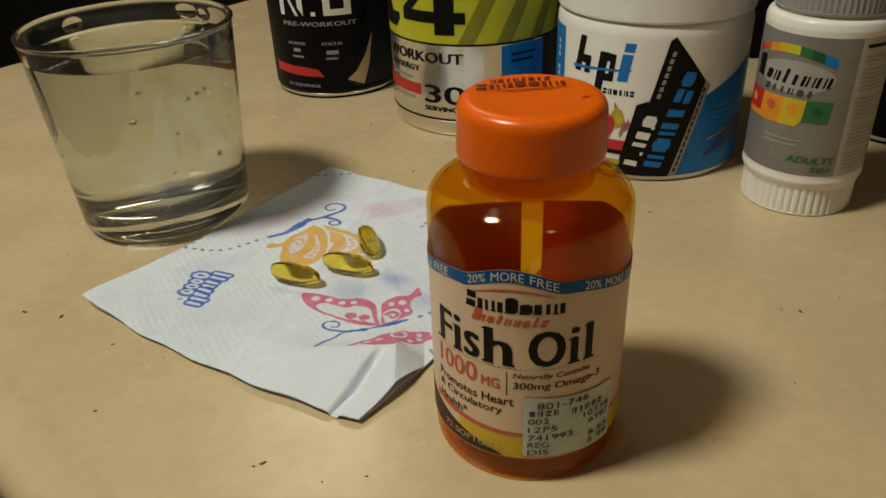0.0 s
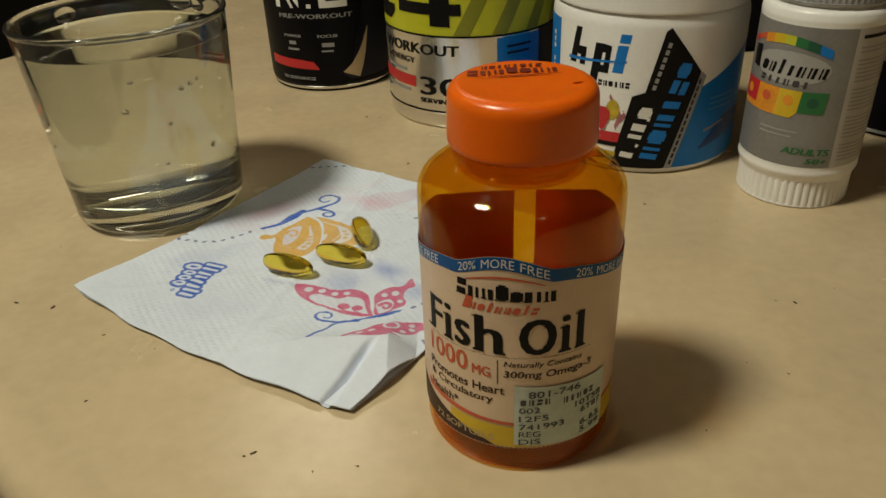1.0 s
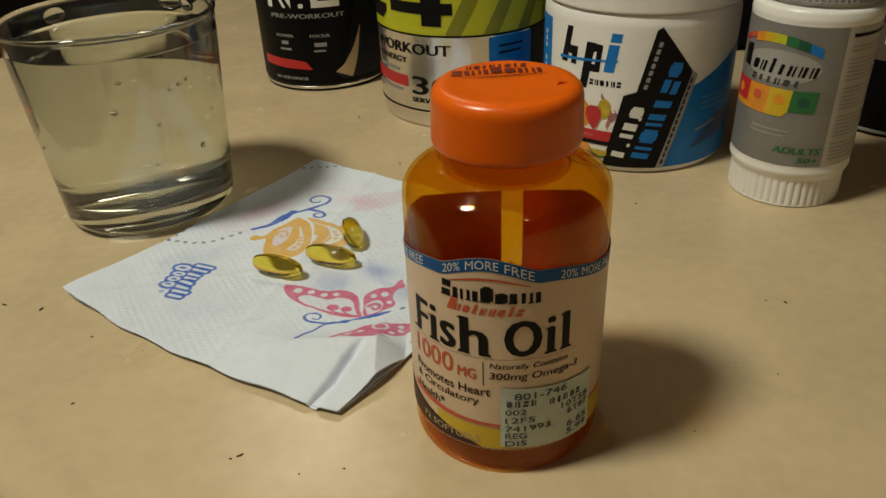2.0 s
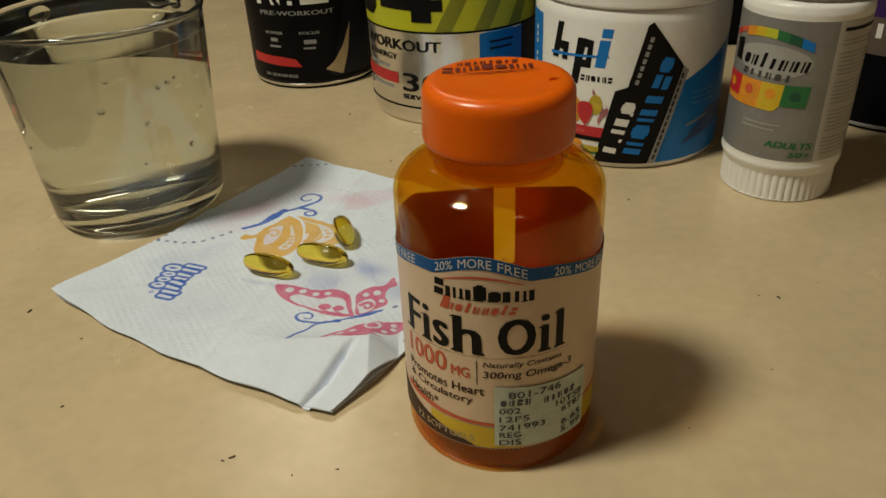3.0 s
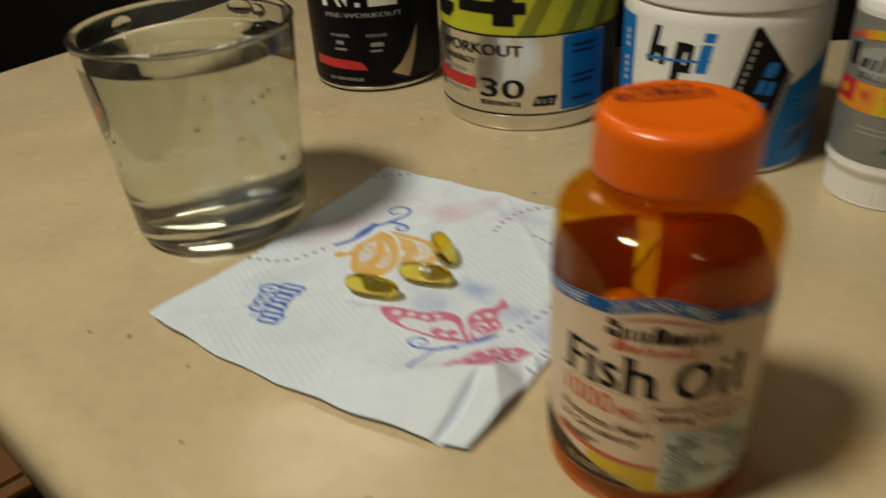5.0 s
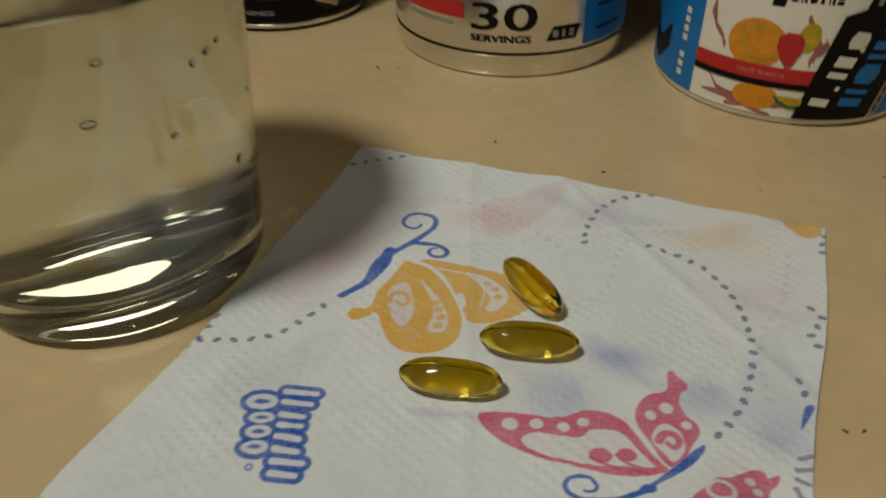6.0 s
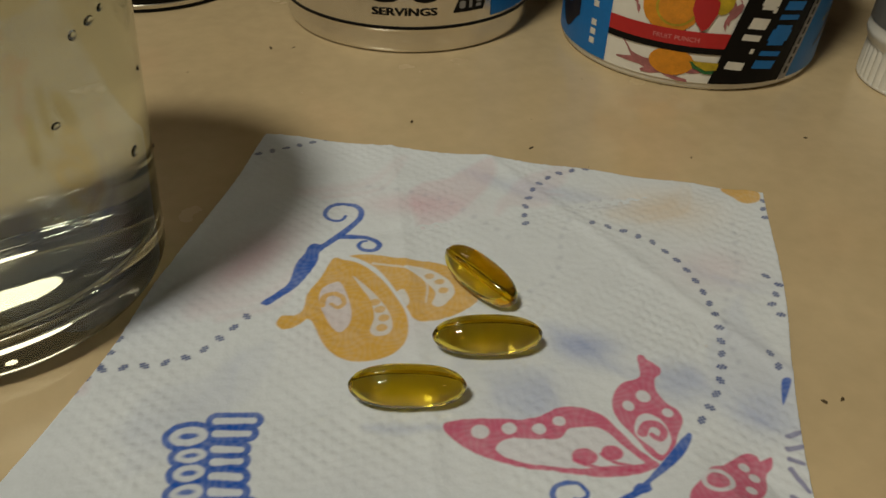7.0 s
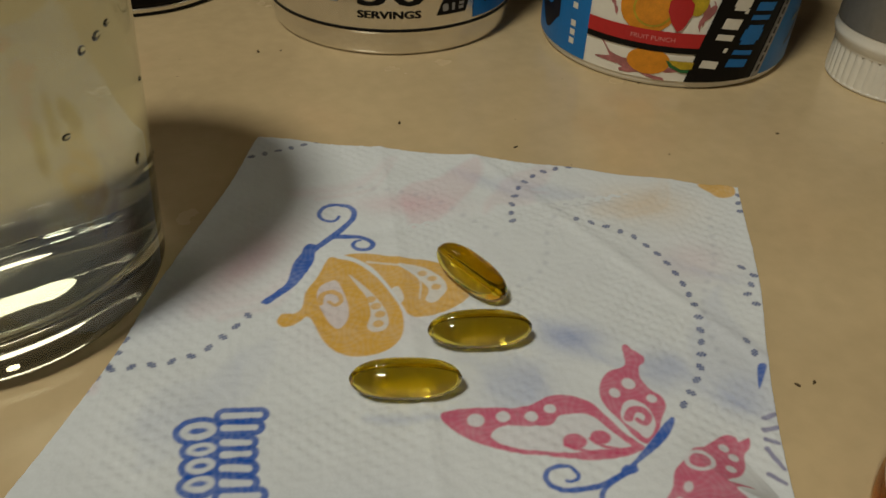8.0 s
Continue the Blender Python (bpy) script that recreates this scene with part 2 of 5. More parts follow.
def oval(a, z, da, dz, n=20):
    return flat([(a + da * math.cos(2 * math.pi * i / n), z + dz * math.sin(2 * math.pi * i / n)) for i in range(n)])


def lettering(text, bold=0.0, shear=0.0, spacing=1.0):
    """The outline of a line of writing as a flat bmesh in a unit box."""
    cu = bpy.data.curves.new("writing", "FONT")
    cu.body, cu.offset, cu.shear, cu.space_character, cu.resolution_u = text, bold, shear, spacing, 3
    ob = new("writing", cu)
    me = ob.evaluated_get(bpy.context.evaluated_depsgraph_get()).to_mesh()
    bm = bmesh.new()
    bm.from_mesh(me)
    bpy.data.objects.remove(ob)
    bpy.data.curves.remove(cu)
    xs, ys = [v.co.x for v in bm.verts], [v.co.y for v in bm.verts]
    x0, x1, y0, y1 = min(xs), max(xs), min(ys), max(ys)
    for v in bm.verts:
        v.co = ((v.co.x - x0) / (x1 - x0), (v.co.y - y0) / (y1 - y0), 0)
    return bm


def write(text, parent, r, a0, a1, z0, z1, mat, bold=0.0, shear=0.0, spacing=1.0):
    """Writing on a cylinder within a0..a1 degrees and z0..z1 metres. bold: how far the strokes are fattened, in degrees."""
    whole = None
    for k, d in enumerate((0.0, -bold, bold) if bold else (0.0,)):
        bm = lettering(text, 0.0, shear, spacing)
        for v in bm.verts:
            v.co = (a0 + (a1 - a0) * v.co.x + d, z0 + (z1 - z0) * v.co.y, 0)
        wrap(bm, r + k * 0.00002)
        if whole is None:
            whole = bm
        else:
            me = bpy.data.meshes.new("copy")
            bm.to_mesh(me)
            bm.free()
            whole.from_mesh(me)
            bpy.data.meshes.remove(me)
    return part("lettering", whole, mat, parent, smooth=False)


# plain strokes that stand for a brand's letters, each in a unit cell
STROKES = (
    ((0, 0, 0.42, 1), (0.66, 0, 0.90, 1)),
    ((0.06, 0, 0.30, 1), (0.52, 0, 0.94, 1)),
    ((0, 0.10, 0.22, 0.90), (0.22, 0, 0.78, 1), (0.78, 0.10, 1, 0.90)),
    ((0, 0, 0.92, 0.42), (0.08, 0.58, 1, 1)),
    ((0.22, 0, 0.72, 1),),
)


def cell(quad, kind):
    """The strokes of one cell, bent into a four-sided outline (low left, low right, high right, high left)."""
    a, b, c, d = (Vector(p) for p in quad)

    def at(u, v):
        return tuple((a * (1 - u) + b * u) * (1 - v) + (d * (1 - u) + c * u) * v)

    return [[at(u0, v0), at(u1, v0), at(u1, v1), at(u0, v1)] for u0, v0, u1, v1 in STROKES[kind]]


def blocks(parent, r, a0, a1, z0, z1, mat, kinds, gap=0.2, name="logo_shape", slant=0.0, tall=()):
    """A row of plain stroke shapes in the place of a brand's letters; tall ones rise over the rest."""
    outs = []
    w = (a1 - a0) / len(kinds)
    for i, k in enumerate(kinds):
        x0, x1 = a0 + w * i + w * gap * 0.5, a0 + w * (i + 1) - w * gap * 0.5
        rise = 1.4 if i in tall else 1.0
        top = z0 + (z1 - z0) * rise
        outs += cell([(x0, z0), (x1, z0), (x1 + slant * rise, top), (x0 + slant * rise, top)], k)
    return part(name, wrap(flat(*outs), r), mat, parent, smooth=False)


def bars(parent, r, a0, a1, heights, h, mat, name="small_print"):
    """Lines of writing too small to read, as plain bars."""
    outs = []
    rng = random.Random(len(heights) + int(a0 * 7))
    for z in heights:
        e = a1 - (a1 - a0) * rng.uniform(0.0, 0.25)
        outs.append([(a0, z), (e, z), (e, z + h), (a0, z + h)])
    return part(name, wrap(flat(*outs), r), mat, parent, smooth=False)


# ---- the room and the counter ----
def slab(name, x0, x1, y0, y1, z0, z1, mat, label, category):
    bm = bmesh.new()
    bmesh.ops.create_cube(bm, size=1.0)
    for v in bm.verts:
        v.co = (x0 + (x1 - x0) * (v.co.x + 0.5), y0 + (y1 - y0) * (v.co.y + 0.5), z0 + (z1 - z0) * (v.co.z + 0.5))
    return tagged(part(name, bm, mat, smooth=False), label, category, kind="structure")


slab("floor", -1.8, 2.8, -2.4, 2.8, -0.95, -0.90, FLOOR, "floor below the counter, near-black to stand for the unlit room", "floor")
# Ceiling and beige walls are unseen, added to close the room and bounce light.
slab("ceiling", -1.8, 2.8, -2.4, 2.8, 1.50, 1.55, CEILING, "plain pale ceiling over the counter", "ceiling")
slab("wall_west", -1.8, -1.7, -2.4, 2.8, -0.90, 1.50, LIGHT_WALL, "plain beige wall added out of view", "wall")
slab("wall_east", 2.7, 2.8, -2.4, 2.8, -0.90, 1.50, LIGHT_WALL, "plain beige wall added out of view", "wall")
slab("wall_south", -1.7, 2.7, -2.4, -2.3, -0.90, 1.50, LIGHT_WALL, "plain beige wall added out of view", "wall")
slab("wall_north", -1.7, 2.7, 2.7, 2.8, 0.0, 1.50, LIGHT_WALL, "plain beige wall added out of view", "wall")
# Same wall below counter height, its darkness painted in.
slab("wall_north_foot", -1.7, 2.7, 2.7, 2.8, -0.90, 0.0, UNLIT_DARK, "lower wall painted near-black to stand for the unlit background", "wall")


def countertop():
    """A laminate top with a raised, rolled front edge and a square far edge."""
    along = Vector((0.728, -0.686, 0))
    out = Vector((-0.686, -0.728, 0))
    base = out * -0.056
    # outward distance from the flat, height
    prof = [(0.0, 0.0), (0.004, 0.0003), (0.008, 0.0009), (0.012, 0.0013), (0.016, 0.0010)]
    for k in range(1, 9):
        a = math.pi / 2 * k / 8
        prof.append((0.016 + 0.013 * math.sin(a), 0.0010 - 0.013 * (1 - math.cos(a))))
    prof += [(0.029, -0.030), (0.026, -0.034), (0.0, -0.034)]
    bm = bmesh.new()
    # where the front edge meets the far edge, and how far it runs the other way
    far_dir = Vector((0.594, 0.804, 0))
    far_pt = Vector((-0.384, 0.635, 0))
    rows = []
    for o, z in prof:
        line = base + out * o
        d = far_pt - line
        den = along.x * far_dir.y - along.y * far_dir.x
        s = (d.x * far_dir.y - d.y * far_dir.x) / den
        a = line + along * s
        b = line + along * 1.3
        rows.append((bm.verts.new((a.x, a.y, z)), bm.verts.new((b.x, b.y, z))))
    for p, q in zip(rows, rows[1:]):
        bm.faces.new((p[0], p[1], q[1], q[0]))
    top0, top1 = rows[0]
    c0 = far_pt + far_dir * 1.3
    c1 = c0 + Vector((1.5, -0.4, 0))
    t2, t3 = bm.verts.new((c1.x, c1.y, 0)), bm.verts.new((c0.x, c0.y, 0))
    bm.faces.new((top0, top1, t2, t3))
    u2, u3 = bm.verts.new((c1.x, c1.y, -0.034)), bm.verts.new((c0.x, c0.y, -0.034))
    bm.faces.new((t3, t2, u2, u3))
    bm.faces.new((top1, rows[-1][1], u2, t2))
    bm.faces.new((rows[-1][0], u3, u2, rows[-1][1]))
    bm.faces.new([r[0] for r in rows] + [u3, t3])
    return tagged(part("countertop", bm, LAMINATE, sharp=50), "cream mottled laminate countertop with a rolled front edge", "countertop", kind="structure")


countertop()


def counter_base():
    """The closed cabinet front under the overhanging top."""
    along, out = Vector((0.728, -0.686, 0)), Vector((-0.686, -0.728, 0))
    far_dir = Vector((0.594, 0.804, 0))
    a = Vector((-0.384, 0.635, 0)) - out * 0.10 + along * 0.04
    ring = [a, a + along * 1.1, a + along * 1.1 + far_dir * 1.1, a + far_dir * 1.1]
    bm = bmesh.new()
    lo = [bm.verts.new((p.x, p.y, -0.90)) for p in ring]
    hi = [bm.verts.new((p.x, p.y, -0.036)) for p in ring]
    bm.faces.new(lo)
    bm.faces.new(hi)
    for i in range(4):
        j = (i + 1) % 4
        bm.faces.new((lo[i], lo[j], hi[j], hi[i]))
    tagged(part("counter_base", bm, UNLIT_DARK, smooth=False), "closed base under the countertop, painted near-black for the unlit space", "counter base", kind="structure")


counter_base()


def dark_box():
    """A plain black block added to fill the black background behind the jars."""
    box = thing("black_box", (0.27, 0.66), "tall matt black box filling the background behind the jars", "box", turn=-4)
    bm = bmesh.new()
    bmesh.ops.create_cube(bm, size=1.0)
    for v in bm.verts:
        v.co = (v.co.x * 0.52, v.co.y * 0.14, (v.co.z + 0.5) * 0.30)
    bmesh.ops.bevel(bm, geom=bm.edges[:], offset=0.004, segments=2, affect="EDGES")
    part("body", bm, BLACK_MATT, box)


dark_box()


def wooden_chair():
    """A plain chair pulled up past the end of the counter."""
    c = thing("wooden_chair", (-0.680, 0.738, -0.90), "plain brown wooden chair standing beside the counter", "chair", turn=43)

    def block(x0, x1, y0, y1, z0, z1, bevel=0.006):
        bm = bmesh.new()
        bmesh.ops.create_cube(bm, size=1.0)
        for v in bm.verts:
            v.co = (x0 + (x1 - x0) * (v.co.x + 0.5), y0 + (y1 - y0) * (v.co.y + 0.5), z0 + (z1 - z0) * (v.co.z + 0.5))
        bmesh.ops.bevel(bm, geom=bm.edges[:], offset=bevel, segments=3, affect="EDGES")
        return bm

    part("seat", block(-0.21, 0.21, -0.20, 0.20, 0.425, 0.455, 0.012), BROWN_WOOD, c)
    for x in (-0.19, 0.15):
        for y in (-0.18, 0.14):
            part("leg", block(x, x + 0.04, y, y + 0.04, 0.0, 0.424), BROWN_WOOD, c)
    part("stretcher", block(-0.149, 0.149, -0.17, -0.15, 0.15, 0.18), BROWN_WOOD, c)
    part("stretcher", block(-0.149, 0.149, 0.15, 0.17, 0.15, 0.18), BROWN_WOOD, c)
    for x in (-0.19, 0.155):
        part("back_post", block(x, x + 0.035, 0.155, 0.19, 0.456, 0.86), BROWN_WOOD, c)
    for z in (0.58, 0.76):
        part("back_rail", block(-0.154, 0.154, 0.163, 0.182, z, z + 0.06), BROWN_WOOD, c)


wooden_chair()


# ---- the fish oil bottle ----
def fish_oil_bottle():
    r = 0.0302
    b = thing("pill_bottle", (0.0214, 0.2029), "translucent amber plastic fish oil bottle, orange cap, cream label", "bottle")
    outer = rounded([(0.0, 0.0022, 0), (0.021, 0.0022, 0.001), (0.0240, 0.0, 0.002), (0.0297, 0.0, 0.0035), (0.0302, 0.0050, 0.003), (0.0300, 0.011, 0.001),
                     (r, 0.0120, 0), (r, 0.0700, 0), (r, 0.0800, 0.002), (0.0300, 0.0880, 0.011), (0.0225, 0.0935, 0.005), (0.0188, 0.0944, 0.002), (0.0188, 0.0955, 0.0004), (0.0200, 0.0960, 0.0005), (0.0200, 0.0974, 0.0005), (0.0186, 0.0980, 0.0004), (0.0184, 0.1060, 0)], 7)
    inner = [(max(q - 0.0011, 0.0), z + 0.0010 if z < 0.06 else z - 0.0004) for q, z in outer]
    shell = part("shell", lathe(outer + inner[::-1], 128), AMBER, b, "see-through amber plastic")
    # the moulded foot is cloudier; its diffuse orange stands for light glowing through
    shell.data.materials.append(AMBER_FOOT)
    for f in shell.data.polygons:
        if f.center.z < 0.0115:
            f.material_index = 1
    # Added inner ring that imitates the refracted dark lines below the cap.
    part("neck_shade_ring", lathe(rounded([(0.0176, 0.0915, 0), (0.0181, 0.0918, 0.0003), (0.0174, 0.0940, 0.0006), (0.0171, 0.0975, 0), (0.0158, 0.0975, 0), (0.0160, 0.0920, 0)], 4), 96), NECK, b, "amber ring added under the cap for the neck's shade and glow")
    cap = part("cap", lathe(rounded([(0.0, 0.1150, 0), (0.0120, 0.1150, 0.002), (0.0205, 0.1157, 0.0075), (0.0210, 0.1005, 0.0005), (0.0207, 0.0990, 0.0008), (0.0187, 0.0990, 0), (0.0187, 0.1120, 0.001), (0.0, 0.1125, 0)], 8), 128),
               ORANGE_CAP, b, "glossy orange screw cap")
    # embossed mark on the cap, as plain shapes
    outs = []
    for i, k in enumerate((3, 0, 1, 2, 2, 0, 1)):
        x = -0.0143 + i * 0.0037
        y = 0.0056 + 0.0016 * math.cos((i - 3.0) / 3.0 * 1.2)
        h = 0.0046 if i in (0, 3) else 0.0034
        outs += cell([(x, y), (x + 0.0031, y), (x + 0.0034, y + h), (x + 0.0003, y + h)], k)
    for i, k in enumerate((1, 2, 4, 0, 4, 2, 4, 3)):
        x = -0.0098 + i * 0.0022
        y = 0.0112 + 0.0008 * math.cos((i - 3.5) / 3.5 * 1.2)
        outs += cell([(x, y), (x + 0.0017, y), (x + 0.0022, y + 0.0026), (x + 0.0005, y + 0.0026)], k)
    n = 14
    lower = [(-0.0125 + 0.025 * i / n, 0.0046 - 0.0004 * math.cos((i / n - 0.5) * 3.1)) for i in range(n + 1)]
    upper = [(-0.0125 + 0.025 * i / n, 0.0047 + 0.0003 * math.cos((i / n - 0.5) * 3.1)) for i in range(n + 1)]
    outs.append(lower + upper[::-1])
    bm = flat(*outs)
    bmesh.ops.rotate(bm, verts=bm.verts, matrix=Matrix.Rotation(radians(5), 3, "Z") )
    bmesh.ops.translate(bm, verts=bm.verts, vec=(0.0, 0.0, 0.1154))
    tagged(part("cap_mark", bm, CAP_PRINT, cap, "maroon printed mark", smooth=False), kind="stuff")
    bm = flat([(0.0126, -0.0042), (0.0156, -0.0030), (0.0134, -0.0004)], [(0.0138, -0.0002), (0.0141, -0.0004), (0.0142, 0.0060), (0.0139, 0.0060)])
    bmesh.ops.translate(bm, verts=bm.verts, vec=(0, 0, 0.1157))
    part("cap_arrow", bm, ORANGE_CAP, cap, smooth=False)

    # softgels heaped inside
    rng = random.Random(3)
    bm = bmesh.new()
    for k in range(64):
        q, a = 0.0205 * math.sqrt(rng.random()), rng.uniform(0, 2 * math.pi)
        m = Matrix.Translation((q * math.sin(a), q * math.cos(a), 0.0075 + 0.036 * (k / 64.0))) @ Euler((rng.uniform(0, 0.6), rng.uniform(0.9, 1.6), rng.uniform(0, 6.28))).to_matrix().to_4x4() @ Matrix.Diagonal((0.0045, 0.0045, min(0.0115, 0.9 * (0.0275 - q)), 1))
        bmesh.ops.create_uvsphere(bm, u_segments=14, v_segments=10, radius=1.0, matrix=m)
    tagged(part("softgel_fill", bm, OIL_FILL, b, "amber softgels heaped inside the bottle"), kind="stuff")

    # a label that goes all the way round but for a gap at the back
    def arc(a):
        d = abs(a + 14.0)
        return math.cos(math.pi / 2 * d / 27.0) ** 1.3 if d < 27.0 else 0.0

    def top(a):
        # one arch at the front, a dip at the sides and a shallow hollow at the back
        k = min(max((abs(a + 14.0) - 27.0) / 62.0, 0.0), 1.0)
        front = 0.0741 + 0.0040 * arc(a) - 0.0060 * k * k * (3 - 2 * k)
        back = min(0.0676 + 0.0046 * ((180.0 - abs(a)) / 49.0) ** 2, 0.0735)
        k = min(max((abs(a) - 92.0) / 14.0, 0.0), 1.0)
        return front * (1 - k) + back * k

    lab = part("label", wrap(strip(-181.2, 165.3, lambda a: 0.0108, top, 180), r + 0.00025), CREAM, b, "cream printed paper label")
    # Inner layer coloured for the reddish light behind the plastic.
    part("label_back", wrap(strip(-181.1, 165.2, lambda a: 0.0109, lambda a: top(a) - 0.0001, 180), r + 0.00012), LABEL_BACK, lab, "back of the label, reddened as if lit through amber")
    R = r + 0.00037
    part("blue_band", wrap(strip(-150, 150, lambda a: top(a) - 0.0040, lambda a: top(a) - 0.0001, 160), R), LABEL_BLUE, lab, "scalloped blue band", smooth=True)
    R2 = R + 0.00012
    for mid in (-76.5, -14.2, 48.1):
        for k, word in enumerate(("20%", "MORE", "FREE")):
            lo, hi = ((-24.0, -13.6), (-10.6, 6.2), (9.2, 24.0))[k]
            bm = lettering(word)
            for v in bm.verts:
                a = mid + lo + (hi - lo) * v.co.x
                v.co = (a, top(a) - 0.0034 + 0.0027 * v.co.y, 0)
            part("lettering", wrap(bm, R2), WHITE_INK, lab, smooth=False)
    # brand mark and its script, as plain shapes
    outs = []
    for w, h, a, k in ((5.6, 5.2, -41.0, 3), (6.2, 3.4, -34.4, 0), (6.2, 3.4, -27.2, 1), (6.2, 5.2, -20.0, 2), (6.0, 3.4, -12.9, 2), (8.6, 3.4, -6.1, 0), (6.2, 3.4, 3.2, 1)):
        a, w = -39.5 + (a + 41.0) * 1.06, w * 1.06
        z = 0.0638 + 0.0004 * (1 - ((a + 14) / 27.0) ** 2)
        outs += cell([(a, z), (a + w, z), (a + w, z + h * 0.001), (a, z + h * 0.001)], k)
        outs += [[(a - 0.5, z), (a + w * 0.42, z), (a + w * 0.42, z + 0.0004), (a - 0.5, z + 0.0004)]]
    part("logo_shape", wrap(flat(*outs), R), BLACK_INK, lab, smooth=False)
    part("logo_arc", wrap(strip(-34, 8, lambda a: 0.0681 + 0.0031 * math.cos((a + 13) / 22.0 * 1.3), lambda a: 0.0682 + 0.0037 * math.cos((a + 13) / 22.0 * 1.3), 24), R), RED_INK, lab, smooth=False)
    blocks(lab, R, -33.0, 4.5, 0.0600, 0.0623, RED_INK, (1, 2, 4, 0, 1, 2, 4, 3), 0.22, slant=1.6, tall=(2, 6))
    part("logo_shape", wrap(flat([(-36.5, 0.0598), (-32.5, 0.0598), (-29.5, 0.0640), (-33.5, 0.0640)]), R), RED_INK, lab, smooth=False)
    for ch, a0, a1, z1, fat in (("F", -61.8, -52.0, 0.0580, 1.0), ("i", -48.3, -45.2, 0.0582, 0.9), ("s", -41.2, -32.6, 0.0548, 0.9), ("h", -28.2, -14.4, 0.0584, 1.0), ("O", -4.0, 14.0, 0.0584, 1.1), ("i", 18.6, 21.6, 0.0584, 0.9), ("l", 27.6, 30.4, 0.0586, 0.9)):
        write(ch, lab, R, a0, a1, 0.0462, z1, BLACK_INK, fat)
    feet = [(-66.5, -58.5), (-50.6, -42.8), (-30.8, -23.4), (-18.2, -11.6), (16.2, 24.0), (25.3, 33.0)]
    heads = [(-50.4, -46.0, 0.0541), (-30.6, -26.0, 0.0576), (16.4, 20.8, 0.0543), (25.4, 29.0, 0.0578)]
    part("serif", wrap(flat(*[[(a, 0.0460), (e, 0.0460), (e - 0.8, 0.0468), (a + 0.8, 0.0468)] for a, e in feet], *[[(a, z), (e, z), (e, z + 0.0009), (a, z + 0.0003)] for a, e, z in heads]), R + 0.00007), BLACK_INK, lab, smooth=False)
    write("1000", lab, R, -64.0, -34.0, 0.0372, 0.0440, RED_INK, 0.22)
    write("MG", lab, R, -31.0, -20.5, 0.0372, 0.0408, RED_INK, 0.22)
    part("rule", wrap(rect(-16.6, -16.1, 0.0352, 0.0440), R), BROWN_INK, lab, smooth=False)
    outs = [[(a, 0.0450), (a + 0.8, 0.0450), (a + 0.8, 0.0452), (a, 0.0452)] for a in [-62 + 1.6 * i for i in range(62)]]
    part("dotted_rule", wrap(flat(*outs), R), BROWN_INK, lab, smooth=False)
    write("Naturally Contains", lab, R, -13.0, 31.0, 0.0413, 0.0437, BROWN_INK, 0.08, 0.2)
    write("300mg Omega-3", lab, R, -13.0, 38.0, 0.0372, 0.0404, BROWN_INK, 0.14, 0.1)
    write("Promotes Heart", lab, R, -65.0, -12.5, 0.0314, 0.0345, BROWN_INK, 0.13)
    write("& Circulatory", lab, R, -65.0, -19.0, 0.0270, 0.0304, BROWN_INK, 0.13)
    write("Health*", lab, R, -65.0, -41.0, 0.0229, 0.0260, BROWN_INK, 0.13)
    # the dark, yellow and orange sweep along the foot of the label
    part("dark_sweep", wrap(strip(-125, -18, lambda a: 0.0110, lambda a: 0.0110 + 0.0105 * max(0.0, (-18 - a) / 62.0) ** 0.8 if a > -80 else 0.0110 + 0.0105, 50), R), BROWN_INK, lab, smooth=False)
    part("yellow_sweep", wrap(strip(-47, 70, lambda a: 0.0112 + 0.0075 * max(0.0, (-18 - a) / 40.0) ** 0.8, lambda a: 0.0195 - 0.0006 * math.cos((a - 10) / 20.0), 50), R + 0.00005), YELLOW_INK, lab, smooth=False)
    part("orange_line", wrap(strip(-70, 70, lambda a: 0.0196 + 0.0012 * ((a - 20) / 70.0) ** 2, lambda a: 0.0205 + 0.0022 * ((a - 20) / 70.0) ** 2, 50), R), RED_INK, lab, smooth=False)
    write("72 SOFTGELS", lab, R2, -60.0, -18.5, 0.0130, 0.0153, TAN_INK, 0.12)
    outs = [[(a, 0.0106), (a + 1.1, 0.0104), (a + 2.2, 0.0106), (a + 1.1, 0.0109)] for a in [-60 + 2.6 * i for i in range(46)]]
    part("scalloped_edge", wrap(flat(*outs), R), TAN_INK, lab, smooth=False)
    # a price sticker over the label
    def tilt(a):
        return -0.0022 * (a + 7.5) / 58.0

    st = part("price_sticker", wrap(strip(-7.0, 50.5, lambda a: 0.0125 + tilt(a), lambda a: 0.0352 + tilt(a), 20), R + 0.0003), STICKER, b, "pale green printed price sticker")
    S = R + 0.00045

    def line(text, a0, a1, z0, z1):
        a0, a1 = -7.0 + (a0 + 7.5) * 0.89, -7.0 + (a1 + 7.5) * 0.89
        drop = tilt((a0 + a1) / 2)
        if isinstance(text, str):
            write(text, st, S, a0, a1, z0 + drop, z1 + drop, STICKER_INK, 0.07)
        else:
            blocks(st, S, a0, a1, z0 + drop, z1 + drop, STICKER_INK, text, 0.3, "shop_mark")

    line("801-746", 1.0, 35.0, 0.0316, 0.0340)
    line((2, 1, 3, 0), -4.5, 15.5, 0.0284, 0.0306)
    line((1, 4, 0, 2, 3), 22.5, 47.0, 0.0284, 0.0306)
    for text, a1, z in (("002", 8.5, 0.0253), ("12F5", 14.0, 0.0222), ("741993", 24.5, 0.0191), ("REG", 9.0, 0.0160), ("DIS", 9.0, 0.0130)):
        line(text, -4.5, a1, z, z + 0.0021)
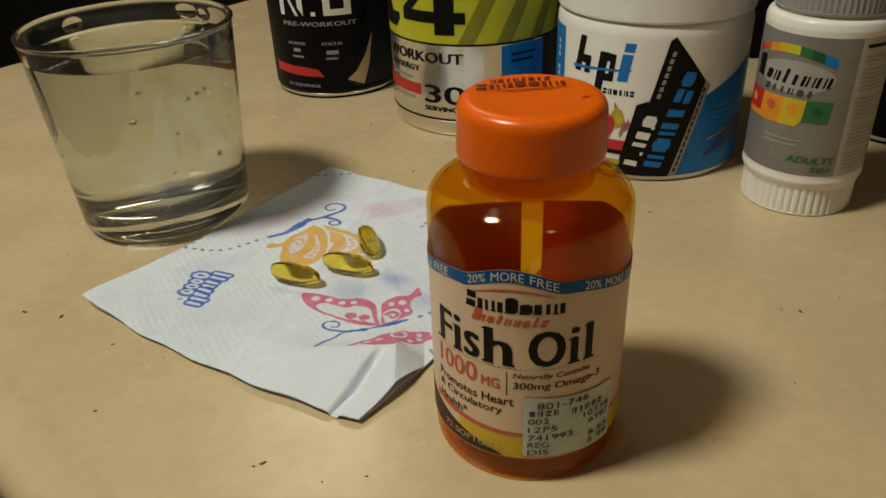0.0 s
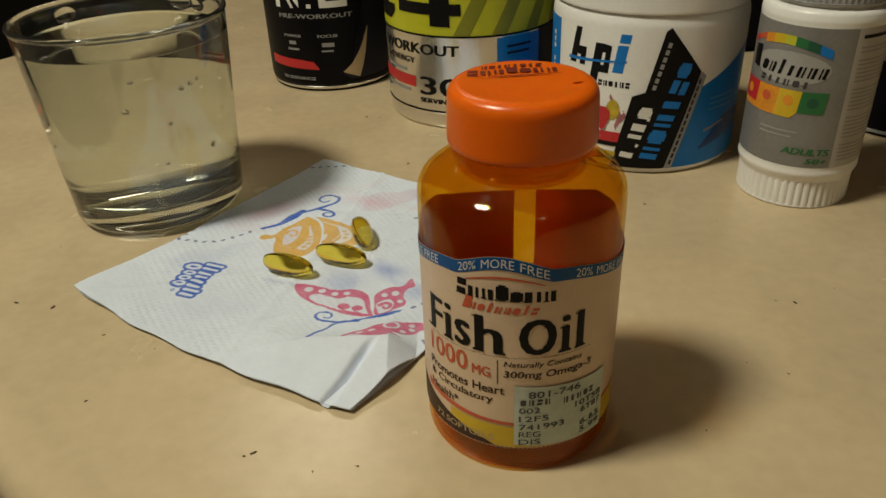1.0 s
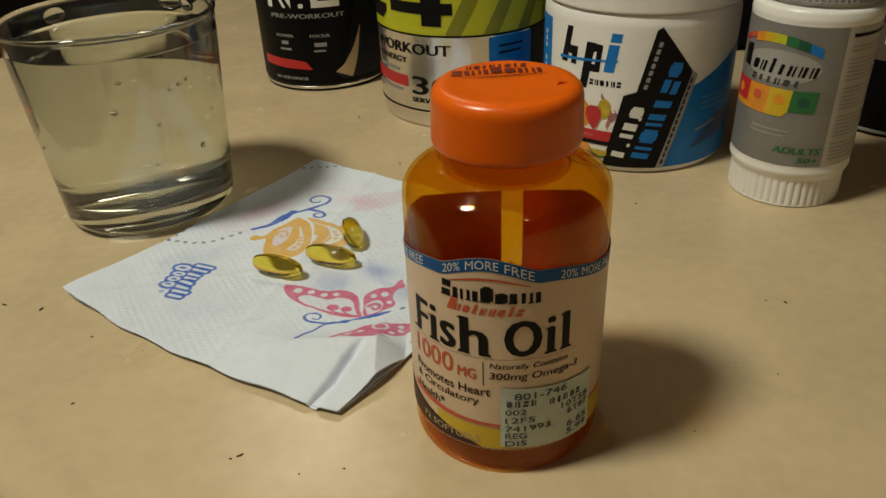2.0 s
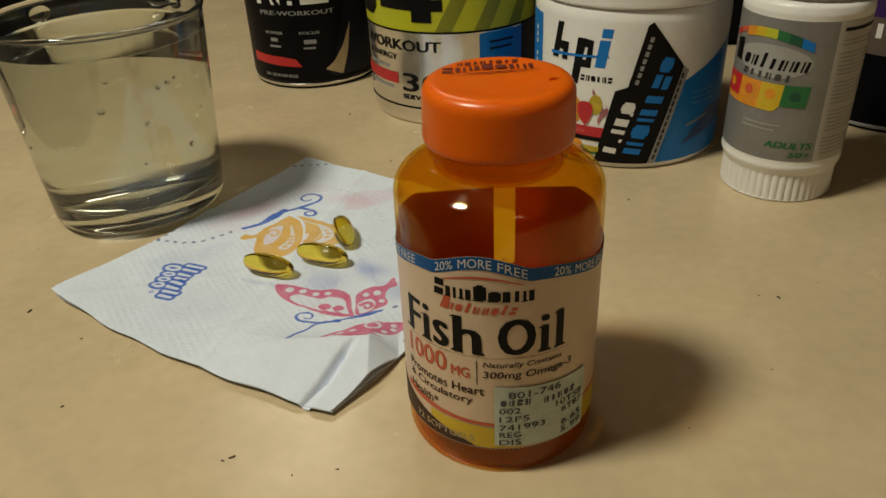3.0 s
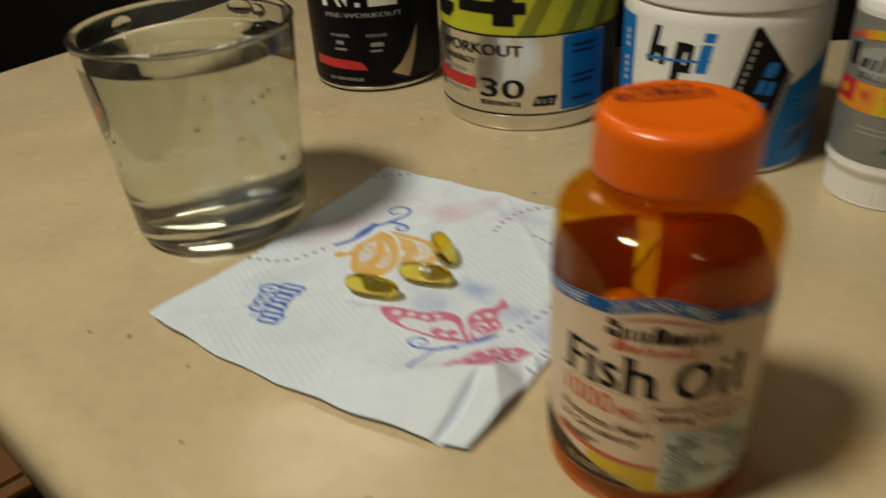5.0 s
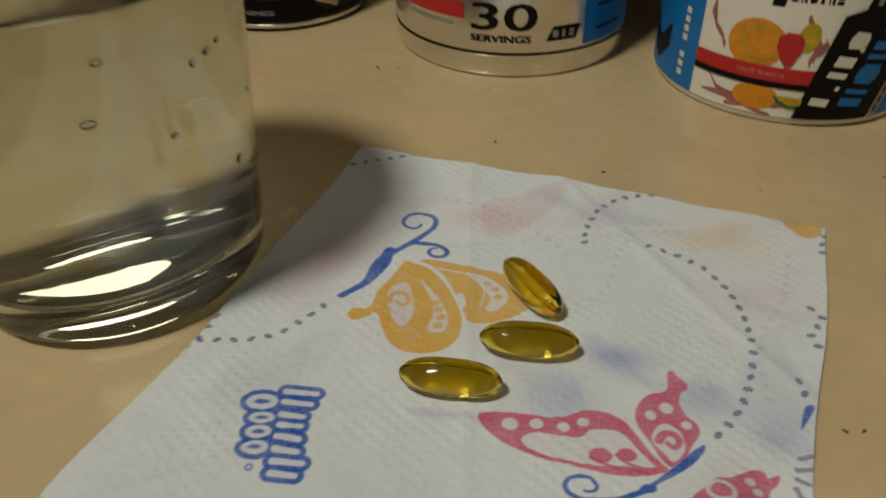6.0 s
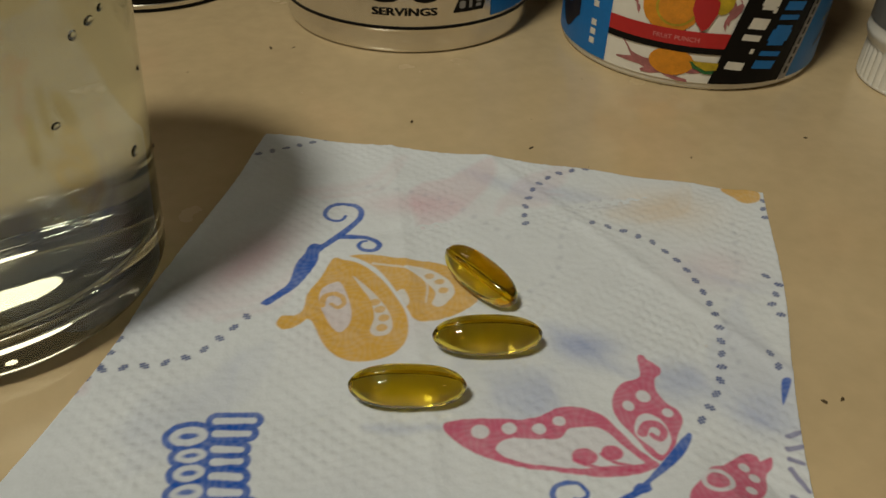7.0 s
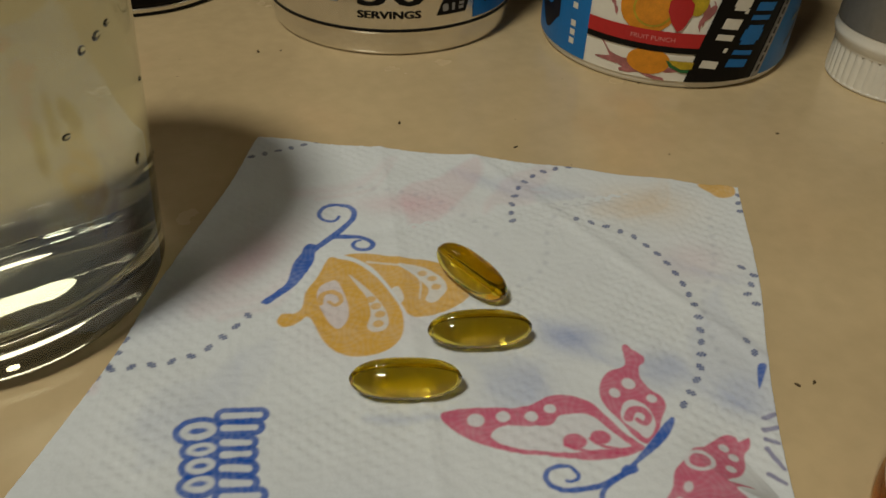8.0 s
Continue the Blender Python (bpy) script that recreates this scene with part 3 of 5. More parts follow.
    for text, a0, z in (("10T58", 32.0, 0.0256), ("6T87", 36.5, 0.0226), ("6.65", 36.5, 0.0174), ("5.99", 36.5, 0.0143)):
        line(text, a0, 54.0, z, z + 0.0022)


fish_oil_bottle()


# ---- the tumbler of water ----
def tumbler():
    g = thing("water_glass", (-0.1525, 0.3698), "clear glass tumbler nearly full of water, with a thick base", "glass")

    def ro(z):
        return 0.0415 + 0.0072 * z / 0.098

    outer = rounded([(0.0, 0.0034, 0), (0.022, 0.0026, 0.006), (0.0335, 0.0, 0.003), (0.0365, 0.0, 0.0015), (ro(0.004), 0.0030, 0.006), (ro(0.018), 0.018, 0), (ro(0.050), 0.050, 0), (ro(0.0965), 0.0965, 0), (ro(0.098) + 0.0009, 0.0984, 0.0016), (ro(0.098) - 0.0012, 0.0998, 0.0016), (ro(0.098) - 0.0026, 0.0980, 0.0010)], 7)
    inner = rounded([(ro(0.098) - 0.0026, 0.0970, 0), (ro(0.05) - 0.0024, 0.050, 0), (ro(0.022) - 0.0030, 0.0220, 0.004), (ro(0.012) - 0.0052, 0.0122, 0.0045), (0.018, 0.0113, 0.006), (0.0, 0.0111, 0)], 10)

    def uneven(bm):
        # pressed glass: the foot is never quite true
        for v in bm.verts:
            q = math.hypot(v.co.x, v.co.y)
            if v.co.z < 0.034 and q > 0.004:
                a = math.atan2(v.co.x, -v.co.y)
                k = min(1.0, (0.034 - v.co.z) / 0.012) * min(1.0, q / 0.02) * min(1.0, v.co.z / 0.004)
                v.co.z += k * 0.00015 * math.sin(2 * a + 0.6)
        return bm

    part("tumbler_body", uneven(lathe(outer + inner, 192)), GLASS, g, "thick clear glass")
    e = 0.0004
    level = 0.0885
    w = [(0.0, 0.0111 - e)] + [(q + e, z - e * 0.6) for q, z in inner[::-1] if z < level - 0.002 and q > 0.001]
    w += [(ro(level) - 0.0024 + e, level), (ro(level) - 0.0034, level - 0.0004), (ro(level) - 0.0050, level - 0.0008), (0.0, level - 0.0009)]
    part("water", uneven(lathe(w, 192)), WATER, g, "still drinking water")
    rng = random.Random(11)
    bm = bmesh.new()
    spots = [(20, 0.079, 1.5), (14, 0.066, 1.9), (46, 0.072, 1.3), (52, 0.073, 1.7), (57, 0.074, 1.3), (36, 0.057, 1.2), (30, 0.038, 1.2), (-40, 0.058, 1.5), (-44, 0.046, 1.2), (62, 0.040, 1.8), (75, 0.055, 1.3), (88, 0.030, 1.2)]
    for a, z, s in spots:
        q = ro(z)
        m = Matrix.Translation((q * math.sin(radians(a)), -q * math.cos(radians(a)), z)) @ Matrix.Rotation(radians(a), 4, "Z") @ Matrix.Diagonal((0.0009 * s, 0.0004, 0.0006 * s * rng.uniform(0.5, 1.4), 1))
        bmesh.ops.create_uvsphere(bm, u_segments=12, v_segments=8, radius=1.0, matrix=m)
    # broad wet patches left inside, over the water line
    for a, z, wide, high in ((236, 0.0925, 0.0062, 0.0042), (160, 0.0935, 0.0075, 0.0040), (146, 0.0925, 0.0050, 0.0034)):
        q = ro(z) - 0.0026
        m = Matrix.Translation((q * math.sin(radians(a)), -q * math.cos(radians(a)), z)) @ Matrix.Rotation(radians(a), 4, "Z") @ Matrix.Diagonal((wide, 0.0011, high, 1))
        bmesh.ops.create_uvsphere(bm, u_segments=24, v_segments=14, radius=1.0, matrix=m)
    tagged(part("droplet", bm, GLASS, g, "small water drops clinging to the glass"), kind="stuff")


tumbler()


# ---- the jars at the back ----
def silver_jar():
    r = 0.0540
    j = thing("supplement_tub", (0.0152, 0.5080), "round tub with a lime yellow and silver wrap, 30 servings", "tub", "supplement tubs at the back")
    part("body", lathe(rounded([(0.0, 0.0014, 0), (0.048, 0.0, 0.001), (0.0528, 0.0, 0.002), (0.0535, 0.0040, 0.002), (0.0535, 0.0095, 0.001), (r, 0.0106, 0.0006), (r, 0.100, 0.001), (0.0515, 0.1035, 0.002), (0.0515, 0.108, 0), (0.0, 0.108, 0)], 5), 128), SILVER, j, "brushed silver tub")
    part("lid", lathe(rounded([(0.0, 0.1085, 0), (0.0535, 0.1085, 0.0006), (0.0545, 0.1095, 0.001), (0.0545, 0.1290, 0.003), (0.0, 0.1295, 0)], 5), 128, (0.1096, 0.128, 90, 0.0006)), BLACK_PLASTIC, j, "ribbed black lid")
    lab = part("label", wrap(strip(-178, 178, lambda a: 0.0111, lambda a: 0.0985, 90), r + 0.0002), SILVER, j, "silver foil label")
    R = r + 0.00035
    R2, R3 = r + 0.0005, r + 0.00065
    part("yellow_panel", wrap(strip(-178, 178, lambda a: 0.0582, lambda a: 0.0984, 90), R), LIME, lab, "lime yellow printed panel")
    for z0, z1 in ((0.0572, 0.0584), (0.0106, 0.0117)):
        part("black_line", wrap(strip(-178, 178, lambda a: z0, lambda a: z1, 90), R2), BLACK_INK, lab, smooth=False)
    for a in (-120, -95, -12, 12, 36, 60):
        part("olive_stripe", wrap(flat([(a, 0.0586), (a + 10, 0.0586), (a + 32, 0.0983), (a + 22, 0.0983)]), R2), OLIVE, lab, smooth=False)
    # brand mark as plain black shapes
    part("logo_shape", wrap(flat([(-52, 0.0702), (-27, 0.0702), (-27, 0.0768), (-52, 0.0768)], [(-27, 0.0636), (-14, 0.0636), (-14, 0.0960), (-27, 0.0960)], [(-14, 0.0702), (-7, 0.0702), (-7, 0.0768), (-14, 0.0768)], [(-52, 0.0768), (-44, 0.0768), (-27, 0.0940), (-27, 0.0960), (-33, 0.0960)]), R3), BLACK_INK, lab, smooth=False)
    part("logo_shape", wrap(flat([(-80, 0.0640), (-62, 0.0640), (-57, 0.0690), (-57, 0.0730), (-66, 0.0730), (-68, 0.0700), (-76, 0.0700), (-76, 0.0940), (-82, 0.0940)]), R3), BLACK_INK, lab, smooth=False)
    write("WORKOUT", lab, R2, -74.0, -9.0, 0.0462, 0.0525, BLACK_INK, 0.36)
    write("& ENERGY", lab, R2, -72.0, -40.0, 0.0398, 0.0433, BLACK_INK, 0.18)
    part("red_box", wrap(rect(-84, -40, 0.0250, 0.0318), R2), RED, lab, smooth=False)
    bars(lab, R2, -72, -44, [0.0340, 0.0215], 0.0016, GREY_INK)
    write("30", lab, R2, -36.0, -8.0, 0.0212, 0.0325, BLACK_INK, 0.54)
    write("SERVINGS", lab, R2, -36.5, -10.0, 0.0162, 0.0191, BLACK_INK, 0.27)
    part("dark_badge", wrap(flat([(-3, 0.0165), (11, 0.0165), (13, 0.0225), (0, 0.0225)]), R2), BLACK_INK, lab, smooth=False)
    blocks(lab, R3, -1.0, 10.5, 0.0180, 0.0210, GREY_INK, (2, 4, 3), 0.3)
    part("blue_panel", wrap(rect(15.5, 48, 0.0128, 0.0560), R2), BRIGHT_BLUE, lab, smooth=False)
    part("dark_panel", wrap(rect(48, 120, 0.0118, 0.0570), R2), NAVY, lab, smooth=False)
    bars(lab, R3, 22, 42, [0.050, 0.046, 0.032, 0.028, 0.018], 0.0014, NAVY)


silver_jar()


def black_jar():
    r = 0.0455
    j = thing("supplement_tub", (-0.0865, 0.581), "round black tub of pre-workout powder with white and red print", "tub", "supplement tubs at the back")
    part("body", lathe(rounded([(0.0, 0.0014, 0), (0.041, 0.0, 0.001), (0.0446, 0.0, 0.0015), (0.0446, 0.0025, 0.001), (0.0446, 0.0045, 0.0004), (r, 0.0055, 0.001), (r, 0.106, 0.004), (0.040, 0.112, 0.002), (0.040, 0.116, 0), (0.0, 0.116, 0)], 5), 128), BLACK_PLASTIC, j, "glossy black tub")
    part("lid", lathe(rounded([(0.0, 0.1165, 0), (0.0440, 0.1165, 0.0006), (0.0450, 0.1300, 0.003), (0.0, 0.1310, 0)], 5), 96), BLACK_PLASTIC, j, "black lid")
    part("foot_ring", lathe([(0.0447, 0.0018), (0.0450, 0.0022), (0.0450, 0.0034), (0.0447, 0.0038)], 96), SILVER, j, "pale silver foot ring")
    R, R2 = r + 0.0003, r + 0.00045
    lab = part("label", wrap(strip(-150, 150, lambda a: 0.0075, lambda a: 0.1000, 80), r + 0.00015), BLACK_PLASTIC, j, "black printed label")
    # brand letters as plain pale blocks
    part("logo_shape", wrap(flat([(-41, 0.0585), (-36, 0.0585), (-36, 0.0760), (-41, 0.0760)], [(-36, 0.0760), (-33, 0.0760), (-22, 0.0585), (-25, 0.0585)], [(-22, 0.0640), (-17, 0.0585), (-17, 0.0760), (-22, 0.0760)], [(-10, 0.0585), (-6, 0.0585), (-6, 0.0612), (-10, 0.0612)], [(1, 0.0585), (25, 0.0585), (25, 0.0628), (1, 0.0628)], [(1, 0.0628), (7, 0.0628), (7, 0.0760), (1, 0.0760)], [(19, 0.0628), (25, 0.0628), (25, 0.0760), (19, 0.0760)]), R), WHITE_INK, lab, smooth=False)
    write("PRE-WORKOUT", lab, R, -38.5, 29.0, 0.0515, 0.0545, GREY_INK, 0.25)
    write("POWER", lab, R, -35.5, -18.0, 0.0385, 0.0405, GREY_INK, 0.2)
    write("FOCUS", lab, R, -3.0, 14.0, 0.0385, 0.0405, GREY_INK, 0.2)
    bars(lab, R, -31, -22, [0.0335], 0.0024, GREY_INK)
    bars(lab, R, -33, -19, [0.0295], 0.0014, GREY_INK)
    bars(lab, R, 0, 11, [0.0320], 0.0028, GREY_INK)
    bars(lab, R, -1, 12, [0.0285], 0.0012, GREY_INK)
    part("red_box", wrap(flat([(-58, 0.0175), (-4, 0.0160), (-9, 0.0215), (-20, 0.0228), (-58, 0.0238)]), R), RED, lab, smooth=False)
    write("30 SERVINGS", lab, R, -43.0, -9.0, 0.0085, 0.0107, GREY_INK, 0.2)
    part("tan_wedge", wrap(flat([(16, 0.0135), (31, 0.0085), (35, 0.0160), (38.5, 0.0250), (43, 0.0440), (34, 0.0290), (25, 0.0190)]), R2), TAN_INK, lab, "tan printed wedge", smooth=False)
    part("navy_panel", wrap(flat([(16, 0.0120), (24, 0.0078), (80, 0.0078), (80, 0.0980), (52, 0.0980), (43, 0.0440), (34, 0.0290), (25, 0.0185)]), R), NAVY, lab, smooth=False)


black_jar()


def blue_white_jar():
    r = 0.0520
    j = thing("supplement_tub", (0.1120, 0.4348), "round white tub with a blue, black and red fruit punch label", "tub", "supplement tubs at the back", turn=3.4)
    part("body", lathe(rounded([(0.0, 0.0014, 0), (0.046, 0.0, 0.001), (0.0508, 0.0, 0.0025), (0.0518, 0.0032, 0.002), (r, 0.0075, 0.002), (r, 0.0790, 0.002), (0.0508, 0.0830, 0.002), (0.0490, 0.0840, 0), (0.0490, 0.092, 0), (0.0, 0.092, 0)], 5), 128), WHITE_PLASTIC, j, "white plastic tub")
    part("lid", lathe(rounded([(0.0, 0.0842, 0), (0.0510, 0.0842, 0.0006), (0.0522, 0.0850, 0.001), (0.0524, 0.1040, 0.004), (0.0, 0.1055, 0)], 5), 128), WHITE_PLASTIC, j, "smooth white lid")
    R, R2, R3, R4 = r + 0.00025, r + 0.0004, r + 0.00055, r + 0.0007
    lab = part("label", wrap(strip(-175, 175, lambda a: 0.0034, lambda a: 0.0765, 90), r + 0.0001), WHITE_PLASTIC, j, "glossy white printed label")
    part("blue_panel", wrap(strip(-130, -77, lambda a: 0.0036, lambda a: 0.0760, 20), R), BRIGHT_BLUE, lab, smooth=False)
    outs = [[(-87, 0.008 + 0.0036 * i), (-84, 0.008 + 0.0036 * i), (-84, 0.0104 + 0.0036 * i), (-87, 0.0104 + 0.0036 * i)] for i in range(17) if i % 5 != 3]
    part("small_print", wrap(flat(*outs), R2), WHITE_INK, lab, smooth=False)
    part("dark_swirl", wrap(strip(-118, -96, lambda a: 0.0120 + 0.004 * math.sin(a / 4), lambda a: 0.0220 + 0.004 * math.sin(a / 4), 20), R2), NAVY, lab, smooth=False)
    # brand mark: three slanted letter shapes, struck through, with a small line below
    part("logo_shape", wrap(flat([(-65, 0.0560), (-60, 0.0560), (-56, 0.0752), (-60.5, 0.0752)], [(-59, 0.0655), (-52, 0.0655), (-53, 0.0560), (-57, 0.0560), (-56.3, 0.0610), (-58.6, 0.0610)],
                                 [(-49.8, 0.0448), (-45, 0.0448), (-40.5, 0.0690), (-46, 0.0690)], [(-41.5, 0.0690), (-36, 0.0682), (-37.5, 0.0540), (-44.0, 0.0540), (-43.2, 0.0580), (-40.5, 0.0580), (-39.6, 0.0645), (-42.0, 0.0645)]), R), BLACK_INK, lab, smooth=False)
    part("logo_shape", wrap(flat([(-35, 0.0548), (-29, 0.0548), (-26.5, 0.0690), (-32.5, 0.0690)], [(-32, 0.0702), (-26, 0.0702), (-25.2, 0.0747), (-31.2, 0.0747)]), R), BRIGHT_BLUE, lab, smooth=False)
    part("logo_stroke", wrap(flat([(-66, 0.0575), (-27, 0.0605), (-27, 0.0614), (-66, 0.0592)]), R2), BRIGHT_BLUE, lab, smooth=False)
    blocks(lab, R, -43.5, -24.0, 0.0472, 0.0502, BLACK_INK, (3, 1, 2, 4, 1, 3), 0.22)
    # fruit picture
    rng = random.Random(9)

    def splash(a, z, da, dz, w):
        pts, back = [], []
        n = 9
        for i in range(n + 1):
            t = i / n
            k = w * (0.35 + math.sin(math.pi * t)) * rng.uniform(0.55, 1.25)
            x, y = a + da * t + 1.6 * math.sin(t * 7 + a), z + dz * t + 0.0012 * math.sin(t * 6 + a)
            pts.append((x - k * 0.4, y + k * 0.0006))
            back.append((x + k * 0.4, y - k * 0.0006))
        return pts + back[::-1]

    for k, (a, z, da, dz, w) in enumerate(((-74, 0.0155, 26, -0.0105, 2.6), (-70, 0.0085, 30, -0.0035, 2.2), (-58, 0.0060, 24, 0.0030, 2.4), (-73, 0.0420, 8, -0.0170, 2.4), (-34, 0.0440, 6, -0.0180, 2.2), (-26, 0.0360, -4, -0.0110, 1.6))):
        part("splash", wrap(flat(splash(a, z, da, dz, w)), R + 0.00002 * k), PINK_INK, lab, "pink juice splash", smooth=False)
    part("orange_slice", wrap(oval(-52, 0.0305, 11.5, 0.0092), R2), FRUIT_ORANGE, lab, "printed orange half", smooth=False)
    part("orange_rind", wrap(oval(-50, 0.0307, 8.2, 0.0070), R3), FRUIT_YELLOW, lab, smooth=False)
    part("orange_flesh", wrap(oval(-50, 0.0307, 7.2, 0.0061), R4), FRUIT_ORANGE, lab, smooth=False)
    part("lemon", wrap(oval(-33, 0.0350, 4.0, 0.0055), R2), FRUIT_YELLOW, lab, smooth=False)
    part("strawberry", wrap(flat([(-44, 0.0345), (-41, 0.0362), (-37, 0.0362), (-34.5, 0.0340), (-34.5, 0.0300), (-37, 0.0245), (-39, 0.0232), (-42, 0.0265), (-44, 0.0305)]), R4 + 0.0001), RED, lab, "printed strawberry", smooth=False)
    part("orange_slice", wrap(oval(-48, 0.0105, 9, 0.0052), R2), FRUIT_ORANGE, lab, smooth=False)
    part("lime_rind", wrap(flat([(-41, 0.0118), (-30, 0.0098), (-30.5, 0.0074), (-34, 0.0072), (-39, 0.0092)]), R3), GREEN_INK, lab, smooth=False)
    part("lime_slice", wrap(flat([(-40, 0.0120), (-29.5, 0.0118), (-29.8, 0.0090), (-34, 0.0086), (-38, 0.0102)]), R4), FRUIT_YELLOW, lab, smooth=False)
    part("red_stripe", wrap(rect(-76.8, -20, 0.0172, 0.0228), R3), RED, lab, smooth=False)
    part("black_stripe", wrap(rect(-76.8, -22, 0.0148, 0.0172), R3), BLACK_INK, lab, smooth=False)
    write("FRUIT PUNCH", lab, R4, -57.0, -39.0, 0.0190, 0.0207, PALE_RED)
    # diagonal black panel with its blue and grey stripes
    part("black_panel", wrap(flat([(-32, 0.0036), (-1, 0.0036), (15, 0.0556), (-4.6, 0.0787), (-7.4, 0.0770), (-15.5, 0.0458), (-22.5, 0.0434)]), R4), BLACK_INK, lab, "black diagonal panel", smooth=False)
    P = R4 + 0.00015
    part("grey_stripe", wrap(flat([(-0.8, 0.0036), (3.2, 0.0036), (18.6, 0.0530), (15.2, 0.0557)]), P), GREY_INK, lab, smooth=False)
    # product words up the slope, as plain blocks
    outs, outs2 = [], []
    for i in range(6):
        a, z = -15.8 + 3.15 * i, 0.0098 + 0.0088 * i
        w = 9.5 if i < 5 else 7.0
        # each shape lies on its side, so its own height runs across the band
        outs += cell([(a + w, z - 0.0010), (a + w + 2.6, z + 0.0062), (a + 2.6, z + 0.0074), (a, z)], (0, 2, 1, 4, 3, 2)[i])
    for i in range(3):
        a, z = -27.6 + 4.3 * i, 0.0085 + 0.0118 * i
        wide = i == 1
        outs2 += cell([(a + 7.4, z - 0.0008), (a + (10.4 if wide else 9.0), z + (0.0085 if wide else 0.0052)), (a + (3.0 if wide else 2.0), z + (0.0094 if wide else 0.0060)), (a, z)], (4, 1, 2)[i])
        if i < 2:
            outs2.append([(a + 9.0 + i, z + 0.0072 + 0.003 * i), (a + 10.6 + i, z + 0.0070 + 0.003 * i), (a + 11.2 + i, z + 0.0088 + 0.003 * i), (a + 9.6 + i, z + 0.0090 + 0.003 * i)])
    part("logo_shape", wrap(flat(*outs), P), BRIGHT_BLUE, lab, smooth=False)
    part("logo_shape", wrap(flat(*outs2), P), WHITE_INK, lab, smooth=False)
    outs = [[(-12.2 + 1.0 * i, 0.0475 + 0.0036 * i), (-10.2 + 1.0 * i, 0.0471 + 0.0036 * i), (-9.5 + 1.0 * i, 0.0496 + 0.0036 * i), (-11.5 + 1.0 * i, 0.0500 + 0.0036 * i)] for i in range(7)]
    part("small_print", wrap(flat(*outs), P), GREY_INK, lab, smooth=False)
    outs = [[(1.2 + 1.05 * i, 0.0060 + 0.0036 * i), (2.5 + 1.05 * i, 0.0058 + 0.0036 * i), (3.3 + 1.05 * i, 0.0084 + 0.0036 * i), (2.0 + 1.05 * i, 0.0086 + 0.0036 * i)] for i in range(13)]
    part("small_print", wrap(flat(*outs), P + 0.0001), NAVY, lab, smooth=False)
    # blue swoosh round the side
    part("blue_swoosh", wrap(strip(3, 120, lambda a: 0.0036, lambda a: min(0.0037 + 0.0032 * (a - 3), 0.0470 + 0.0004 * max(0, a - 17)), 60), R), BRIGHT_BLUE, lab, "blue sweep", smooth=False)
    part("deep_swoosh", wrap(strip(20, 120, lambda a: 0.0120 + 0.0002 * (a - 20), lambda a: min(0.0290, 0.0130 + 0.0009 * (a - 20)), 30), R2), DEEP_BLUE, lab, smooth=False)
    bars(lab, R2, 24, 58, [0.0335, 0.0365, 0.0395], 0.0006, PALE_BLUE)
    part("grey_fleck", wrap(flat([(22, 0.0215), (38, 0.0252), (38, 0.0262), (22, 0.0230)]), R3), GREY_INK, lab, smooth=False)


blue_white_jar()


